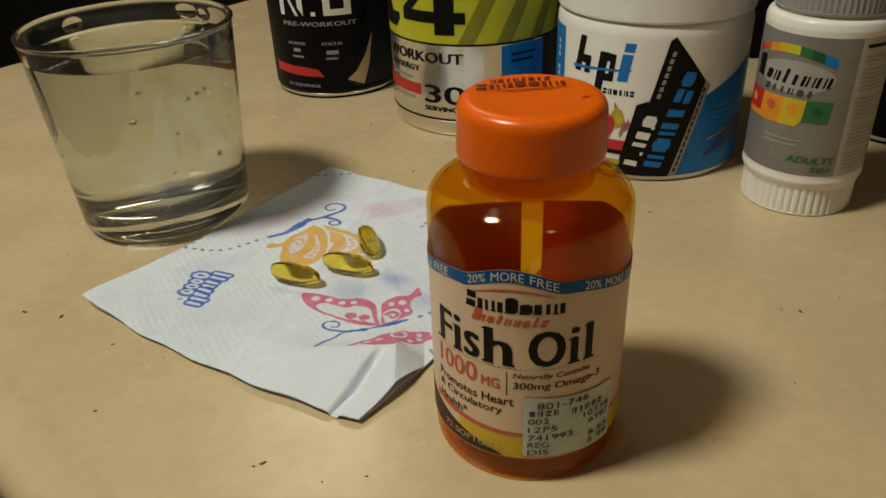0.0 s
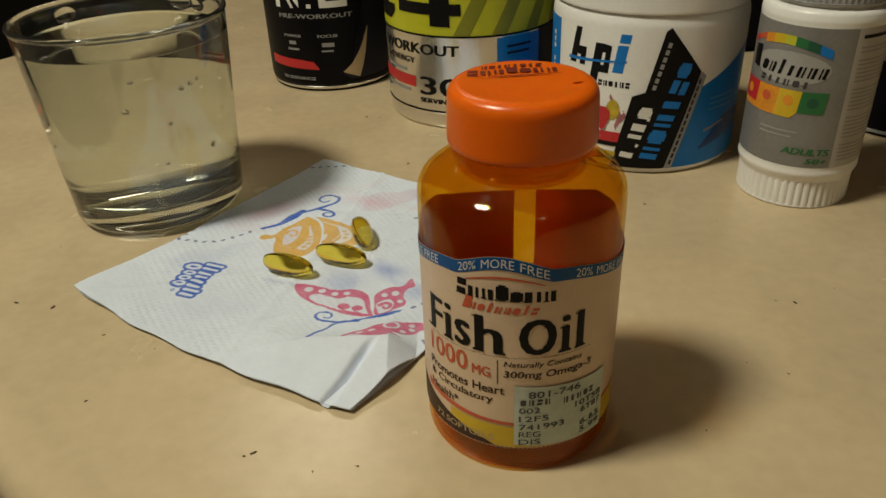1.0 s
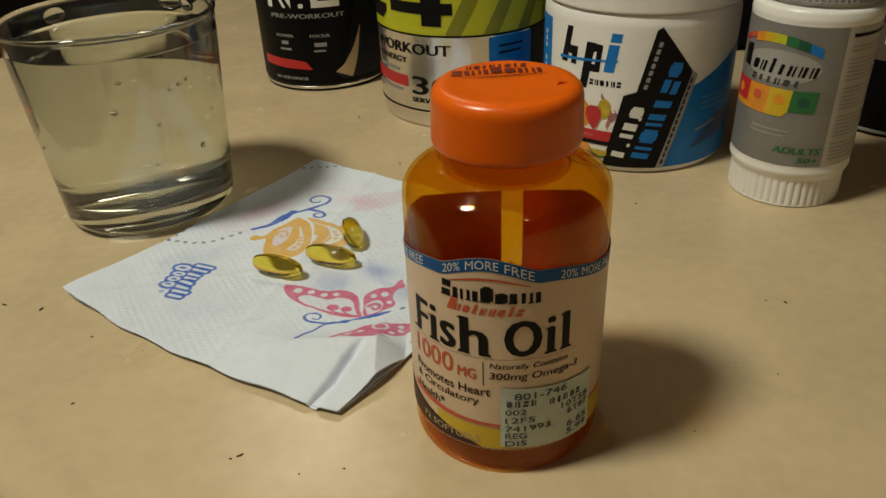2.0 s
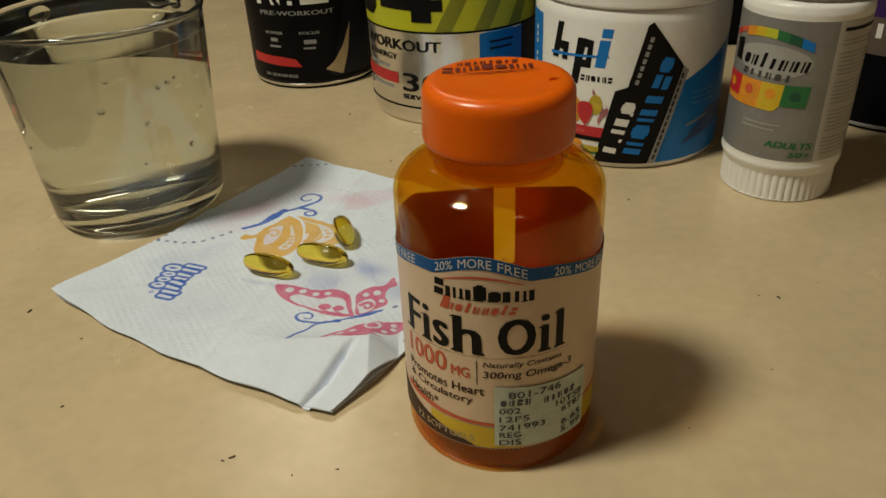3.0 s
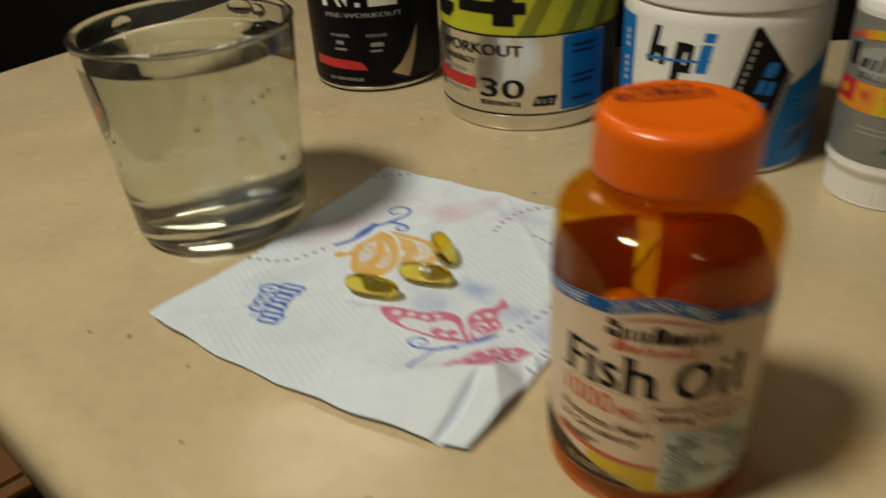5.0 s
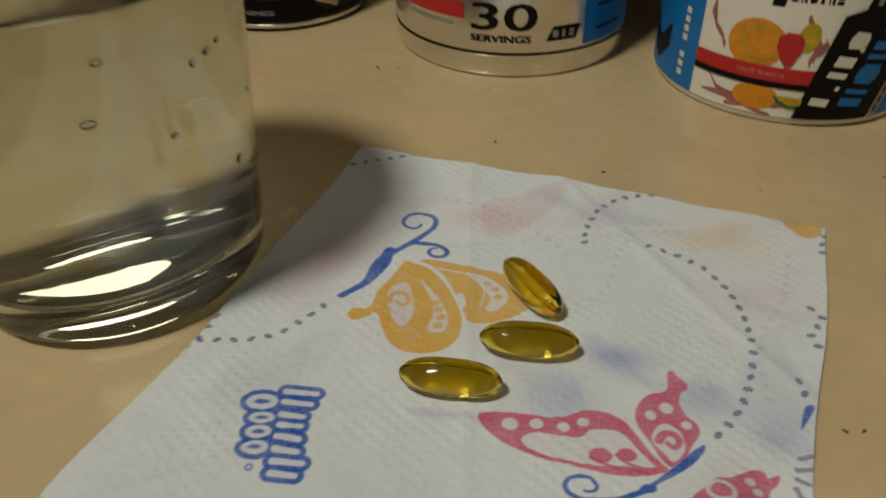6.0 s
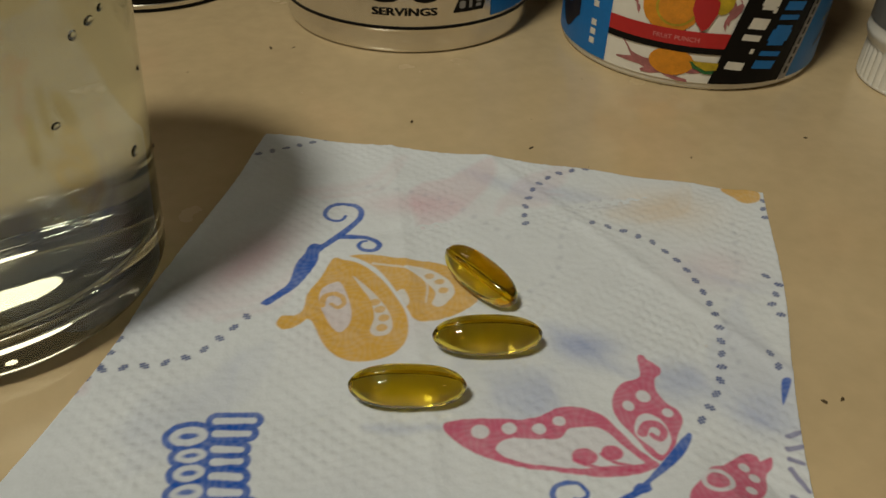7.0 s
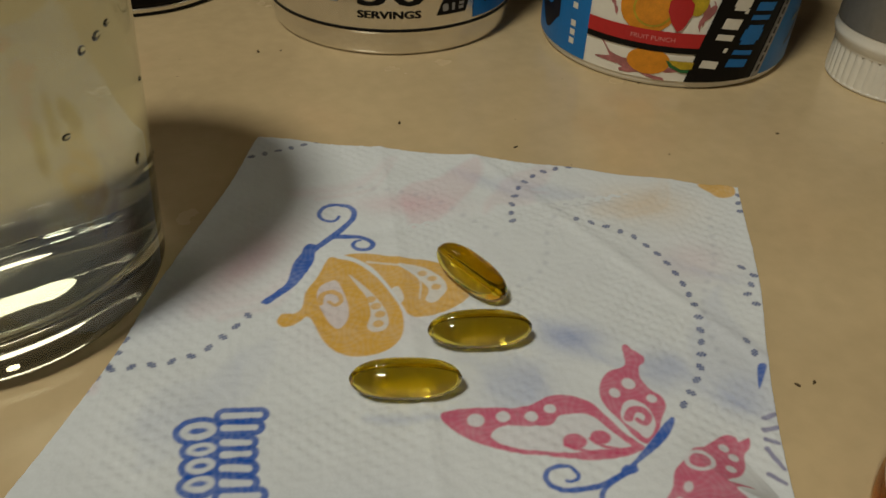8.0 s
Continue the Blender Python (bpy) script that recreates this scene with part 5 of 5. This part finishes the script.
def print_sheet(X, Y):
    s = Sheet(X, Y)
    # prints showing through from the folds below
    for c, rx, ry, dye, k, turn in (((-42, 40), 16, 6, PINK_DYE, 0.14, 35), ((8, 48), 14, 5, PINK_DYE, 0.11, -25), ((-70, 30), 10, 9, BLUE_DYE, 0.05, 0), ((22, -20), 8, 5, BLUE_DYE, 0.20, -30),
                                     ((2, -28), 9, 7, BLUE_DYE, 0.10, 0), ((36, -38), 7, 6, BLUE_DYE, 0.14, 0), ((75, 20), 14, 10, ORANGE_DYE, 0.13, -30), ((70, -8), 10, 8, PINK_DYE, 0.06, 0),
                                     ((48, 40), 18, 4, BLUE_DYE, 0.08, -40), ((48, -52), 7, 6, BLUE_DYE, 0.13, 0), ((-20, 5), 14, 8, PINK_DYE, 0.05, 0), ((-50, -45), 20, 10, BLUE_DYE, 0.03, 0)):
        s.bleed(c, rx, ry, dye, k, turn)
    for pts, dx, dy, flip, dye, k in ((PINK_L, 22, 92, -1, PINK_DYE, 0.16), (PINK_U, -66, 62, -1, PINK_DYE, 0.14), (WING_1, 96, 0, -1, ORANGE_DYE, 0.13), (PINK_D, 20, 110, 1, PINK_DYE, 0.10), (BODY_B, -4, 28, -1, BLUE_DYE, 0.20), (PINK_U, 26, 18, -1, BLUE_DYE, 0.10), (WING_2, 52, -52, -1, BLUE_DYE, 0.10), (PINK_L, -62, 38, -1, BLUE_DYE, 0.06)):
        s.fill([(flip * x + dx, y + dy) for x, y in pts], dye, k, 1.1)
    for a, b, w, dye, k in (((-78, -6), (-52, 8), 7, BLUE_DYE, 0.05), ((-20, 66), (14, 74), 5, PINK_DYE, 0.10), ((-58, 26), (-30, 34), 6, PINK_DYE, 0.10), ((18, -12), (34, -34), 4, BLUE_DYE, 0.14), ((40, -36), (54, -60), 3, BLUE_DYE, 0.16), ((30, 60), (62, 30), 4, BLUE_DYE, 0.07), ((60, 22), (90, 30), 7, ORANGE_DYE, 0.10), ((-6, -34), (10, -24), 5, BLUE_DYE, 0.10), ((64, -6), (84, -20), 4, BLUE_DYE, 0.08)):
        m = ((a[0] + b[0]) / 2 + (b[1] - a[1]) * 0.18, (a[1] + b[1]) / 2 - (b[0] - a[0]) * 0.18)
        s.stroke([a, m, b], dye, w, w * 0.4, k, 2.0)
        s.stroke([(a[0] + 4, a[1] - 5), (m[0] + 3, m[1] - 4), (b[0] - 2, b[1] - 4)], dye, w * 0.4, w * 0.15, k * 0.9, 0.9)
    for pts in (GHOST_A, GHOST_B, GHOST_C):
        for p in spaced(pts, 4.4):
            s.spot(p, 0.9, 0.7, GREY_BLUE_DYE, 0.16, 30, 0.5)
    # the orange butterfly
    s.fill(WING_2, ORANGE_DYE, 0.88)
    s.fill(WING_2_SLIT, None, 0.80)
    for p in WING_2_DOTS:
        s.spot(p, 1.3, 1.1, ORANGE_DYE, 0.7)
    s.fill(WING_2_HOLE, None, 0.8)
    s.stroke([(-13, 27), (-6, 22), (-3, 15), (-6, 8)], None, 0.9, 0.5, 0.6)
    s.fill(WING_1, ORANGE_DYE, 0.92)
    s.fill(WING_1_HOLE, (0.95, 0.84, 0.86), 0.9)
    s.stroke(WING_1_SWIRL, ORANGE_DYE, 1.7, 1.1, 0.8)
    s.fill(WING_1_SLIT, (0.97, 0.92, 0.9), 0.85)
    for p in WING_1_DOTS:
        s.spot(p, 1.4, 1.2, ORANGE_DYE, 0.75)
    s.fill(BODY_A, BLUE_DYE, 0.95)
    s.stroke(ANT_A, BLUE_DYE, 2.1, 0.9, 0.93)
    s.stroke(ANT_B, BLUE_DYE, 1.9, 1.0, 0.93)
    # the pink butterfly
    s.fill(PINK_L, PINK_DYE, 0.9)
    for p, q in zip(PINK_L_DOTS, (1.9, 1.6, 1.5, 1.4)):
        s.spot(p, q, q * 0.95, (0.97, 0.95, 0.96), 0.92)
    s.fill(PINK_L_HOLE, (0.98, 0.97, 0.98), 0.95)
    s.spot(PINK_L_BLOBS[0], 2.6, 2.0, PINK_DYE, 0.88, -20)
    s.spot(PINK_L_BLOBS[1], 2.2, 1.9, PINK_DYE, 0.88, -20)
    s.stroke(PINK_L_STEM_A, PINK_DYE, 1.0, 0.7, 0.85)
    s.stroke(PINK_L_STEM_B, PINK_DYE, 1.0, 0.7, 0.85)
    s.fill(PINK_U, PINK_DYE, 0.9)
    for p, q in zip(PINK_U_DOTS, (1.6, 1.3, 1.2)):
        s.spot(p, q, q, (0.97, 0.95, 0.96), 0.92)
    s.fill(PINK_U_HOLE, (0.97, 0.95, 0.96), 0.93)
    s.stroke(PINK_U_SWIRL, PINK_DYE, 2.2, 1.2, 0.88)
    s.fill(PINK_D, PINK_DYE, 0.9)
    for p in PINK_D_DOTS:
        s.spot(p, 1.2, 1.1, (0.97, 0.95, 0.96), 0.9)
    for rx, dye in ((3.4, (0.97, 0.95, 0.96)), (2.3, PINK_DYE)):
        s.spot(PINK_D_RING[0], rx, rx * 0.9, dye, 0.9)
    for c in ((14.0, -70.0), (18.5, -67.5), (11, -73)):
        s.spot(c, 1.6, 0.9, (0.97, 0.95, 0.96), 0.85, 40)
    s.fill(BODY_B, BLUE_DYE, 0.95)
    s.stroke(ANT_C, BLUE_DYE, 1.5, 0.7, 0.93)
    s.stroke(ANT_D, BLUE_DYE, 0.9, 1.7, 0.93)
    # dotted trails: each dot is a little cross-hatched square
    for pts in (DOTS_A, DOTS_B, DOTS_C, DOTS_D, DOTS_E, DOTS_F, DOTS_G, DOTS_H):
        for p in spaced(pts, 4.45):
            ca, sa = math.cos(p[0] * 0.37), math.sin(p[0] * 0.37)
            s.spot(p, 1.0, 0.85, GREY_BLUE_DYE, 0.30, 25, 0.3)
            for gx in (-0.72, 0.0, 0.72):
                for gy in (-0.62, 0.0, 0.62):
                    if abs(gx) + abs(gy) < 1.2 or (gx * gy > 0):
                        s.spot((p[0] + gx * ca - gy * sa, p[1] + gx * sa + gy * ca), 0.34, 0.30, GREY_BLUE_DYE, 0.95, 0, 0.16)
    s.fill(CHIP, BLUE_DYE, 0.9)
    s.fill(CORNER, ORANGE_DYE, 0.85)
    for pts in (TICK_0, TICK_1, TICK_2, TICK_3, TICK_4):
        s.stroke(pts, PURPLE_DYE, 1.3, 1.0, 0.8)
    # the maker's mark: a blue badge with pale letter-sized strokes in two rows
    e = Vector((-0.24, -0.97))
    n = Vector((0.97, -0.24))
    c = Vector(LOGO_AT)

    def at(u, v):
        return tuple(c + e * u + n * v)

    pale = (0.97, 0.97, 0.98)
    marks = []
    for u, hi in ((-13.0, 8.4), (-9.6, 7.4), (-5.6, 6.0), (-2.4, 6.0), (1.2, 6.0), (4.6, 6.0), (7.8, 7.6), (11.0, 6.4)):
        marks.append([at(u, 1.0), at(u + 0.8, hi)])
    ovals = [(at(u, -hi / 2 - 0.6), hi / 2, w) for u, hi, w in ((-9.6, 7.6, 2.5), (-4.6, 6.0, 1.7), (-0.4, 6.0, 2.0), (4.2, 6.2, 1.9))]
    for mid, along, across in ovals:
        s.spot(mid, along + 1.4, across + 1.4, BLUE_DYE, 0.93, -14)
    for m in marks:
        s.stroke(m, BLUE_DYE, 4.6, 4.4, 0.93)
    for m in marks:
        s.stroke(m, pale, 1.8, 1.5, 0.95)
    for mid, along, across in ovals:
        s.spot(mid, along, across, pale, 0.95, -14)
        s.spot(mid, along * 0.5, across * 0.32, BLUE_DYE, 0.9, -14)
    s.spot(at(9.4, -4.0), 1.0, 1.0, BLUE_DYE, 0.8)
    s.spot(at(9.4, -4.0), 0.5, 0.5, pale, 0.8)
    # the ink takes unevenly on the quilted paper
    a, b = X * 0.87 + Y * 0.5, -X * 0.5 + Y * 0.87
    uneven = 0.93 + 0.07 * np.sin(a * 2.2 + 2.2 * np.sin(b * 0.9)) * np.sin(b * 2.4 + 2.2 * np.sin(a * 0.7)) + 0.06 * np.sin(a * 0.45 + 2) * np.cos(b * 0.38)
    return 1 - (1 - s.rgb) * np.clip(uneven, 0, 1)[:, None]


def napkin_height(X, Y, front):
    """Height in millimetres: quilted bumps, soft waves, a raised crease at the front and a lifted tip."""
    z = np.full(len(X), 1.7)
    z += 0.30 * np.sin(X / 17.0 + 0.6) * np.cos(Y / 21.0) + 0.16 * np.sin(X / 7.3 + Y / 9.1)
    a, b = X * 0.87 + Y * 0.5, -X * 0.5 + Y * 0.87
    wa = 0.5 * np.sin(a / 7.3 + 0.7 * np.sin(b / 9.1)) + 0.4 * np.cos(b / 6.7)
    wb = 0.5 * np.cos(b / 6.9 + 0.8 * np.sin(a / 8.9)) + 0.4 * np.sin(a / 7.3)
    patch = np.clip(0.52 + 0.60 * np.sin(a / 8.0 + 1.0 + np.sin(b / 10.0)) * np.cos(b / 11.0 + 0.4), 0.08, 1.0)
    dome = ((0.5 + 0.5 * np.cos(2 * np.pi * a / 2.9 + wa)) * (0.5 + 0.5 * np.cos(2 * np.pi * b / 2.7 + wb))) ** 0.9
    z += 0.24 * patch * dome * np.where(Y < -78, 0.15, 1.0)
    z += 0.05 * np.sin(a / 0.9 + 2 * np.sin(b / 2.3)) * np.sin(b / 1.1 + 2 * np.sin(a / 1.9))
    # creases left by folding and handling
    for c, s, w, h in ((-8.0, 0.25, 2.2, 0.5), (38.0, -0.15, 2.8, -0.4), (-46.0, 0.4, 2.0, 0.35)):
        z += h * np.exp(-((Y - c - s * X) / w) ** 2)
    for c, s, w, h in ((-12.0, 0.3, 2.4, 0.4), (52.0, -0.2, 2.4, 0.5)):
        z += h * np.exp(-((X - c - s * Y) / w) ** 2)
    z += 2.6 * np.exp(-((X + 112) ** 2 + (Y + 28) ** 2) / 26.0 ** 2)
    z += 0.7 * np.exp(-(front / 9.0) ** 2) * np.clip((X + 60) / 30.0 * -1 + 1.5, 0.4, 1.0)
    s = Y + 77.5
    ramp = np.clip((X + 55) / 50.0, 0, 1)
    ramp = ramp * ramp * (3 - 2 * ramp)
    # the front edge itself lies down on the counter
    ramp = ramp * (0.22 + 0.78 * np.clip(front / 20.0, 0, 1))
    ridge = np.where(s > 0, np.exp(-np.abs(s) / 11.0), np.clip(1 + s / 36.0, 0, 1) ** 0.9)
    z += 8.5 * ramp * ridge * np.clip((36 - X) / 10.0, 0, 1)
    # the groove between the two folded plies near the front corner
    u = ((X - 24) * -0.5 + (Y + 79) * -0.866)
    v = ((X - 24) * -0.866 + (Y + 79) * 0.5)
    z -= 3.6 * np.clip(u / 8.0, 0, 1) * np.exp(-((v - 3.0) / 1.5) ** 2)
    return np.maximum(z, 0.9)


def coons(u, v):
    """The napkin's outline as a four-sided patch with slightly bowed edges."""
    T, F, B, R = np.array((-113.0, -29.0)), np.array((15.0, -110.0)), np.array((-22.0, 103.0)), np.array((109.0, 14.0))
    u, v = u[:, None], v[:, None]
    p = T * (1 - u) * (1 - v) + F * u * (1 - v) + B * (1 - u) * v + R * u * v
    p = p + np.array((-0.55, -0.83)) * (5.0 * 4 * u * (1 - u) + 0.5 * np.sin(u * 29)) * (1 - v) ** 3
    p = p + np.array((0.5, 0.86)) * (3.0 * np.exp(-((u - 0.45) / 0.22) ** 2) + 0.6 * np.sin(u * 9.0) + 0.5 * np.sin(u * 31)) * v ** 3
    p = p + np.array((0.8, -0.6)) * (0.8 * np.sin(v * 11.0) - 1.2) * u ** 4
    p = p + np.array((-0.85, 0.5)) * (0.7 * np.sin(v * 14.0)) * (1 - u) ** 4
    return p


def napkin():
    nap = thing("paper_napkin", (ORIGIN.x, ORIGIN.y), "folded white quilted paper napkin printed with orange and pink butterflies", "napkin")
    nu, nv = 580, 580
    U, V = np.meshgrid(np.linspace(0, 1, nu), np.linspace(0, 1, nv))
    U, V = U.ravel(), V.ravel()
    P = coons(U, V)
    X, Y = P[:, 0], P[:, 1]
    Z = napkin_height(X, Y, V * 150.0)
    top = np.stack([X, Y, Z], 1) / 1000.0
    ink = print_sheet(X, Y)
    me = bpy.data.meshes.new("top_ply")
    i = np.arange(nu * nv).reshape(nv, nu)
    quads = np.stack([i[:-1, :-1], i[:-1, 1:], i[1:, 1:], i[1:, :-1]], -1).reshape(-1, 4)
    # a thin turned-down rim gives the ply its thickness
    rim = np.concatenate([i[0, :], i[1:, -1], i[-1, -2::-1], i[-2:0:-1, 0]])
    low = top[rim].copy()
    low[:, 2] -= 0.0005
    k = np.arange(len(rim)) + nu * nv
    skirt = np.stack([rim, k, np.roll(k, -1), np.roll(rim, -1)], 1)
    verts = np.concatenate([top, low])
    faces = np.concatenate([quads, skirt])
    me.vertices.add(len(verts))
    me.vertices.foreach_set("co", verts.ravel().astype(np.float32))
    me.loops.add(faces.size)
    me.loops.foreach_set("vertex_index", faces.ravel().astype(np.int32))
    me.polygons.add(len(faces))
    me.polygons.foreach_set("loop_start", (np.arange(len(faces)) * 4).astype(np.int32))
    me.update(calc_edges=True)
    me.polygons.foreach_set("use_smooth", np.ones(len(faces), bool))
    att = me.attributes.new("ink", "FLOAT_COLOR", "POINT")
    rgba = np.ones((len(verts), 4), np.float32)
    rgba[:len(top), :3] = ink
    att.data.foreach_set("color", rgba.ravel())
    me.materials.append(PAPER_PRINT)
    ob = new("top_ply", me)
    ob.parent = nap
    # the plies folded beneath it, each a little smaller and flat on the counter
    for k, (inset, z) in enumerate(((0.004, 0.85), (0.009, 0.12))):
        n = 70
        U, V = np.meshgrid(np.linspace(inset, 1 - inset * 0.6, n), np.linspace(inset * 1.3, 1 - inset, n))
        P = coons(U.ravel(), V.ravel())
        zz = z + np.clip((napkin_height(P[:, 0], P[:, 1], V.ravel() * 150.0) - 2.2) * (0.35 if k == 0 else 0.0), 0, 3.0)
        bm = bmesh.new()
        vs = [bm.verts.new((x / 1000, y / 1000, h / 1000)) for (x, y), h in zip(P, zz)]
        for r in range(n - 1):
            for c in range(n - 1):
                bm.faces.new((vs[r * n + c], vs[r * n + c + 1], vs[(r + 1) * n + c + 1], vs[(r + 1) * n + c]))
        ext = bmesh.ops.extrude_face_region(bm, geom=bm.faces[:])
        for v in ext["geom"]:
            if isinstance(v, bmesh.types.BMVert):
                v.co.z += 0.0004
        part("under_ply", bm, PAPER, nap, "plain white under ply", sharp=60)


napkin()


# ---- the softgels on the napkin ----
def softgel(at, turn, roll, tilt=0.0):
    """A clear capsule, a little flattened, with the fine moulded seam that runs right round it."""
    s = thing("softgel_capsule", at, "clear golden oval fish oil softgel lying on the napkin", "capsule", "softgels on the napkin")
    h, r = 0.0125, 0.0047
    prof = [(0.0, -h)]
    n = 30
    for i in range(1, n):
        x = math.sin((-1 + 2 * i / n) * math.pi / 2)
        prof.append((r * (1 - abs(x) ** 2.6) ** 0.5, h * x))
    prof.append((0.0, h))
    place = Matrix.Rotation(radians(90), 4, "Y") @ Matrix.Rotation(radians(roll), 4, "Z")
    body = part("gel_body", lathe(prof, 96), GEL, s, sharp=80)
    body.matrix_basis = place
    # the seam: a low ridge in the plane of the long axis
    loop = [(q, z) for q, z in prof] + [(-q, z) for q, z in prof[-2:0:-1]]
    bm = bmesh.new()
    rings = []
    for k, (x, z) in enumerate(loop):
        (x0, z0), (x1, z1) = loop[k - 1], loop[(k + 1) % len(loop)]
        out = Vector((z1 - z0, 0, -(x1 - x0))).normalized()
        p = Vector((x, 0, z))
        flat_end = min(1.0, 0.25 + abs(x) / r)
        rings.append([bm.verts.new(p + out * o * flat_end + Vector((0, y, 0))) for o, y in ((-0.00020, -0.00055), (0.00030, -0.00016), (0.00030, 0.00016), (-0.00020, 0.00055))])
    for a, b in zip(rings, rings[1:] + rings[:1]):
        for i in range(4):
            bm.faces.new((a[i], a[(i + 1) % 4], b[(i + 1) % 4], b[i]))
    seam = part("seam", bm, GEL, s, "fine moulded seam", sharp=80)
    seam.matrix_basis = place
    s.matrix_world = pose(at[0], at[1], at[2], 0, tilt, turn)
    return s


softgel((-0.0719, 0.2904, 0.0064), -23.1, 184)
softgel((-0.0494, 0.2977, 0.0064), -21.3, 184)
softgel((-0.0417, 0.3174, 0.0065), -75.5, 228)


# ---- crumbs on the counter ----
def crumbs():
    rng = random.Random(5)
    spots = [(-0.0685, 0.1826), (0.1307, 0.261), (-0.019, 0.1613), (-0.0657, 0.184), (0.1378, 0.2592), (-0.0312, 0.1771), (-0.0452, 0.1753), (-0.1695, 0.2717), (-0.1316, 0.2115), (-0.1873, 0.276),
             (0.0973, 0.3484), (0.006, 0.3764), (0.0136, 0.2563), (0.0179, 0.2552), (-0.0453, 0.4805), (-0.14, 0.2509), (-0.054, 0.4829), (-0.024, 0.4066), (0.052, 0.352), (0.075, 0.40)]
    spots += [(rng.uniform(-0.2, 0.2), rng.uniform(0.17, 0.5)) for _ in range(34)]
    bm = bmesh.new()
    for k, (x, y) in enumerate(spots):
        s = rng.uniform(0.5, 1.0) * (0.0011 if k < 20 else 0.0005)
        m = Matrix.Translation((x, y, s * 0.22)) @ Matrix.Rotation(rng.uniform(0, 6.28), 4, "Z") @ Matrix.Diagonal((s * rng.uniform(0.9, 1.6), s * rng.uniform(0.3, 0.6), s * 0.25, 1))
        made = bmesh.ops.create_icosphere(bm, subdivisions=1, radius=1.0, matrix=m)
        for v in made["verts"]:
            v.co += Vector((rng.uniform(-1, 1), rng.uniform(-1, 1), rng.uniform(0, 0.3))) * s * 0.25
    tagged(part("crumbs", bm, CRUMB, smooth=False), "tiny brown crumbs and specks scattered on the counter", "crumbs", kind="stuff")


crumbs()
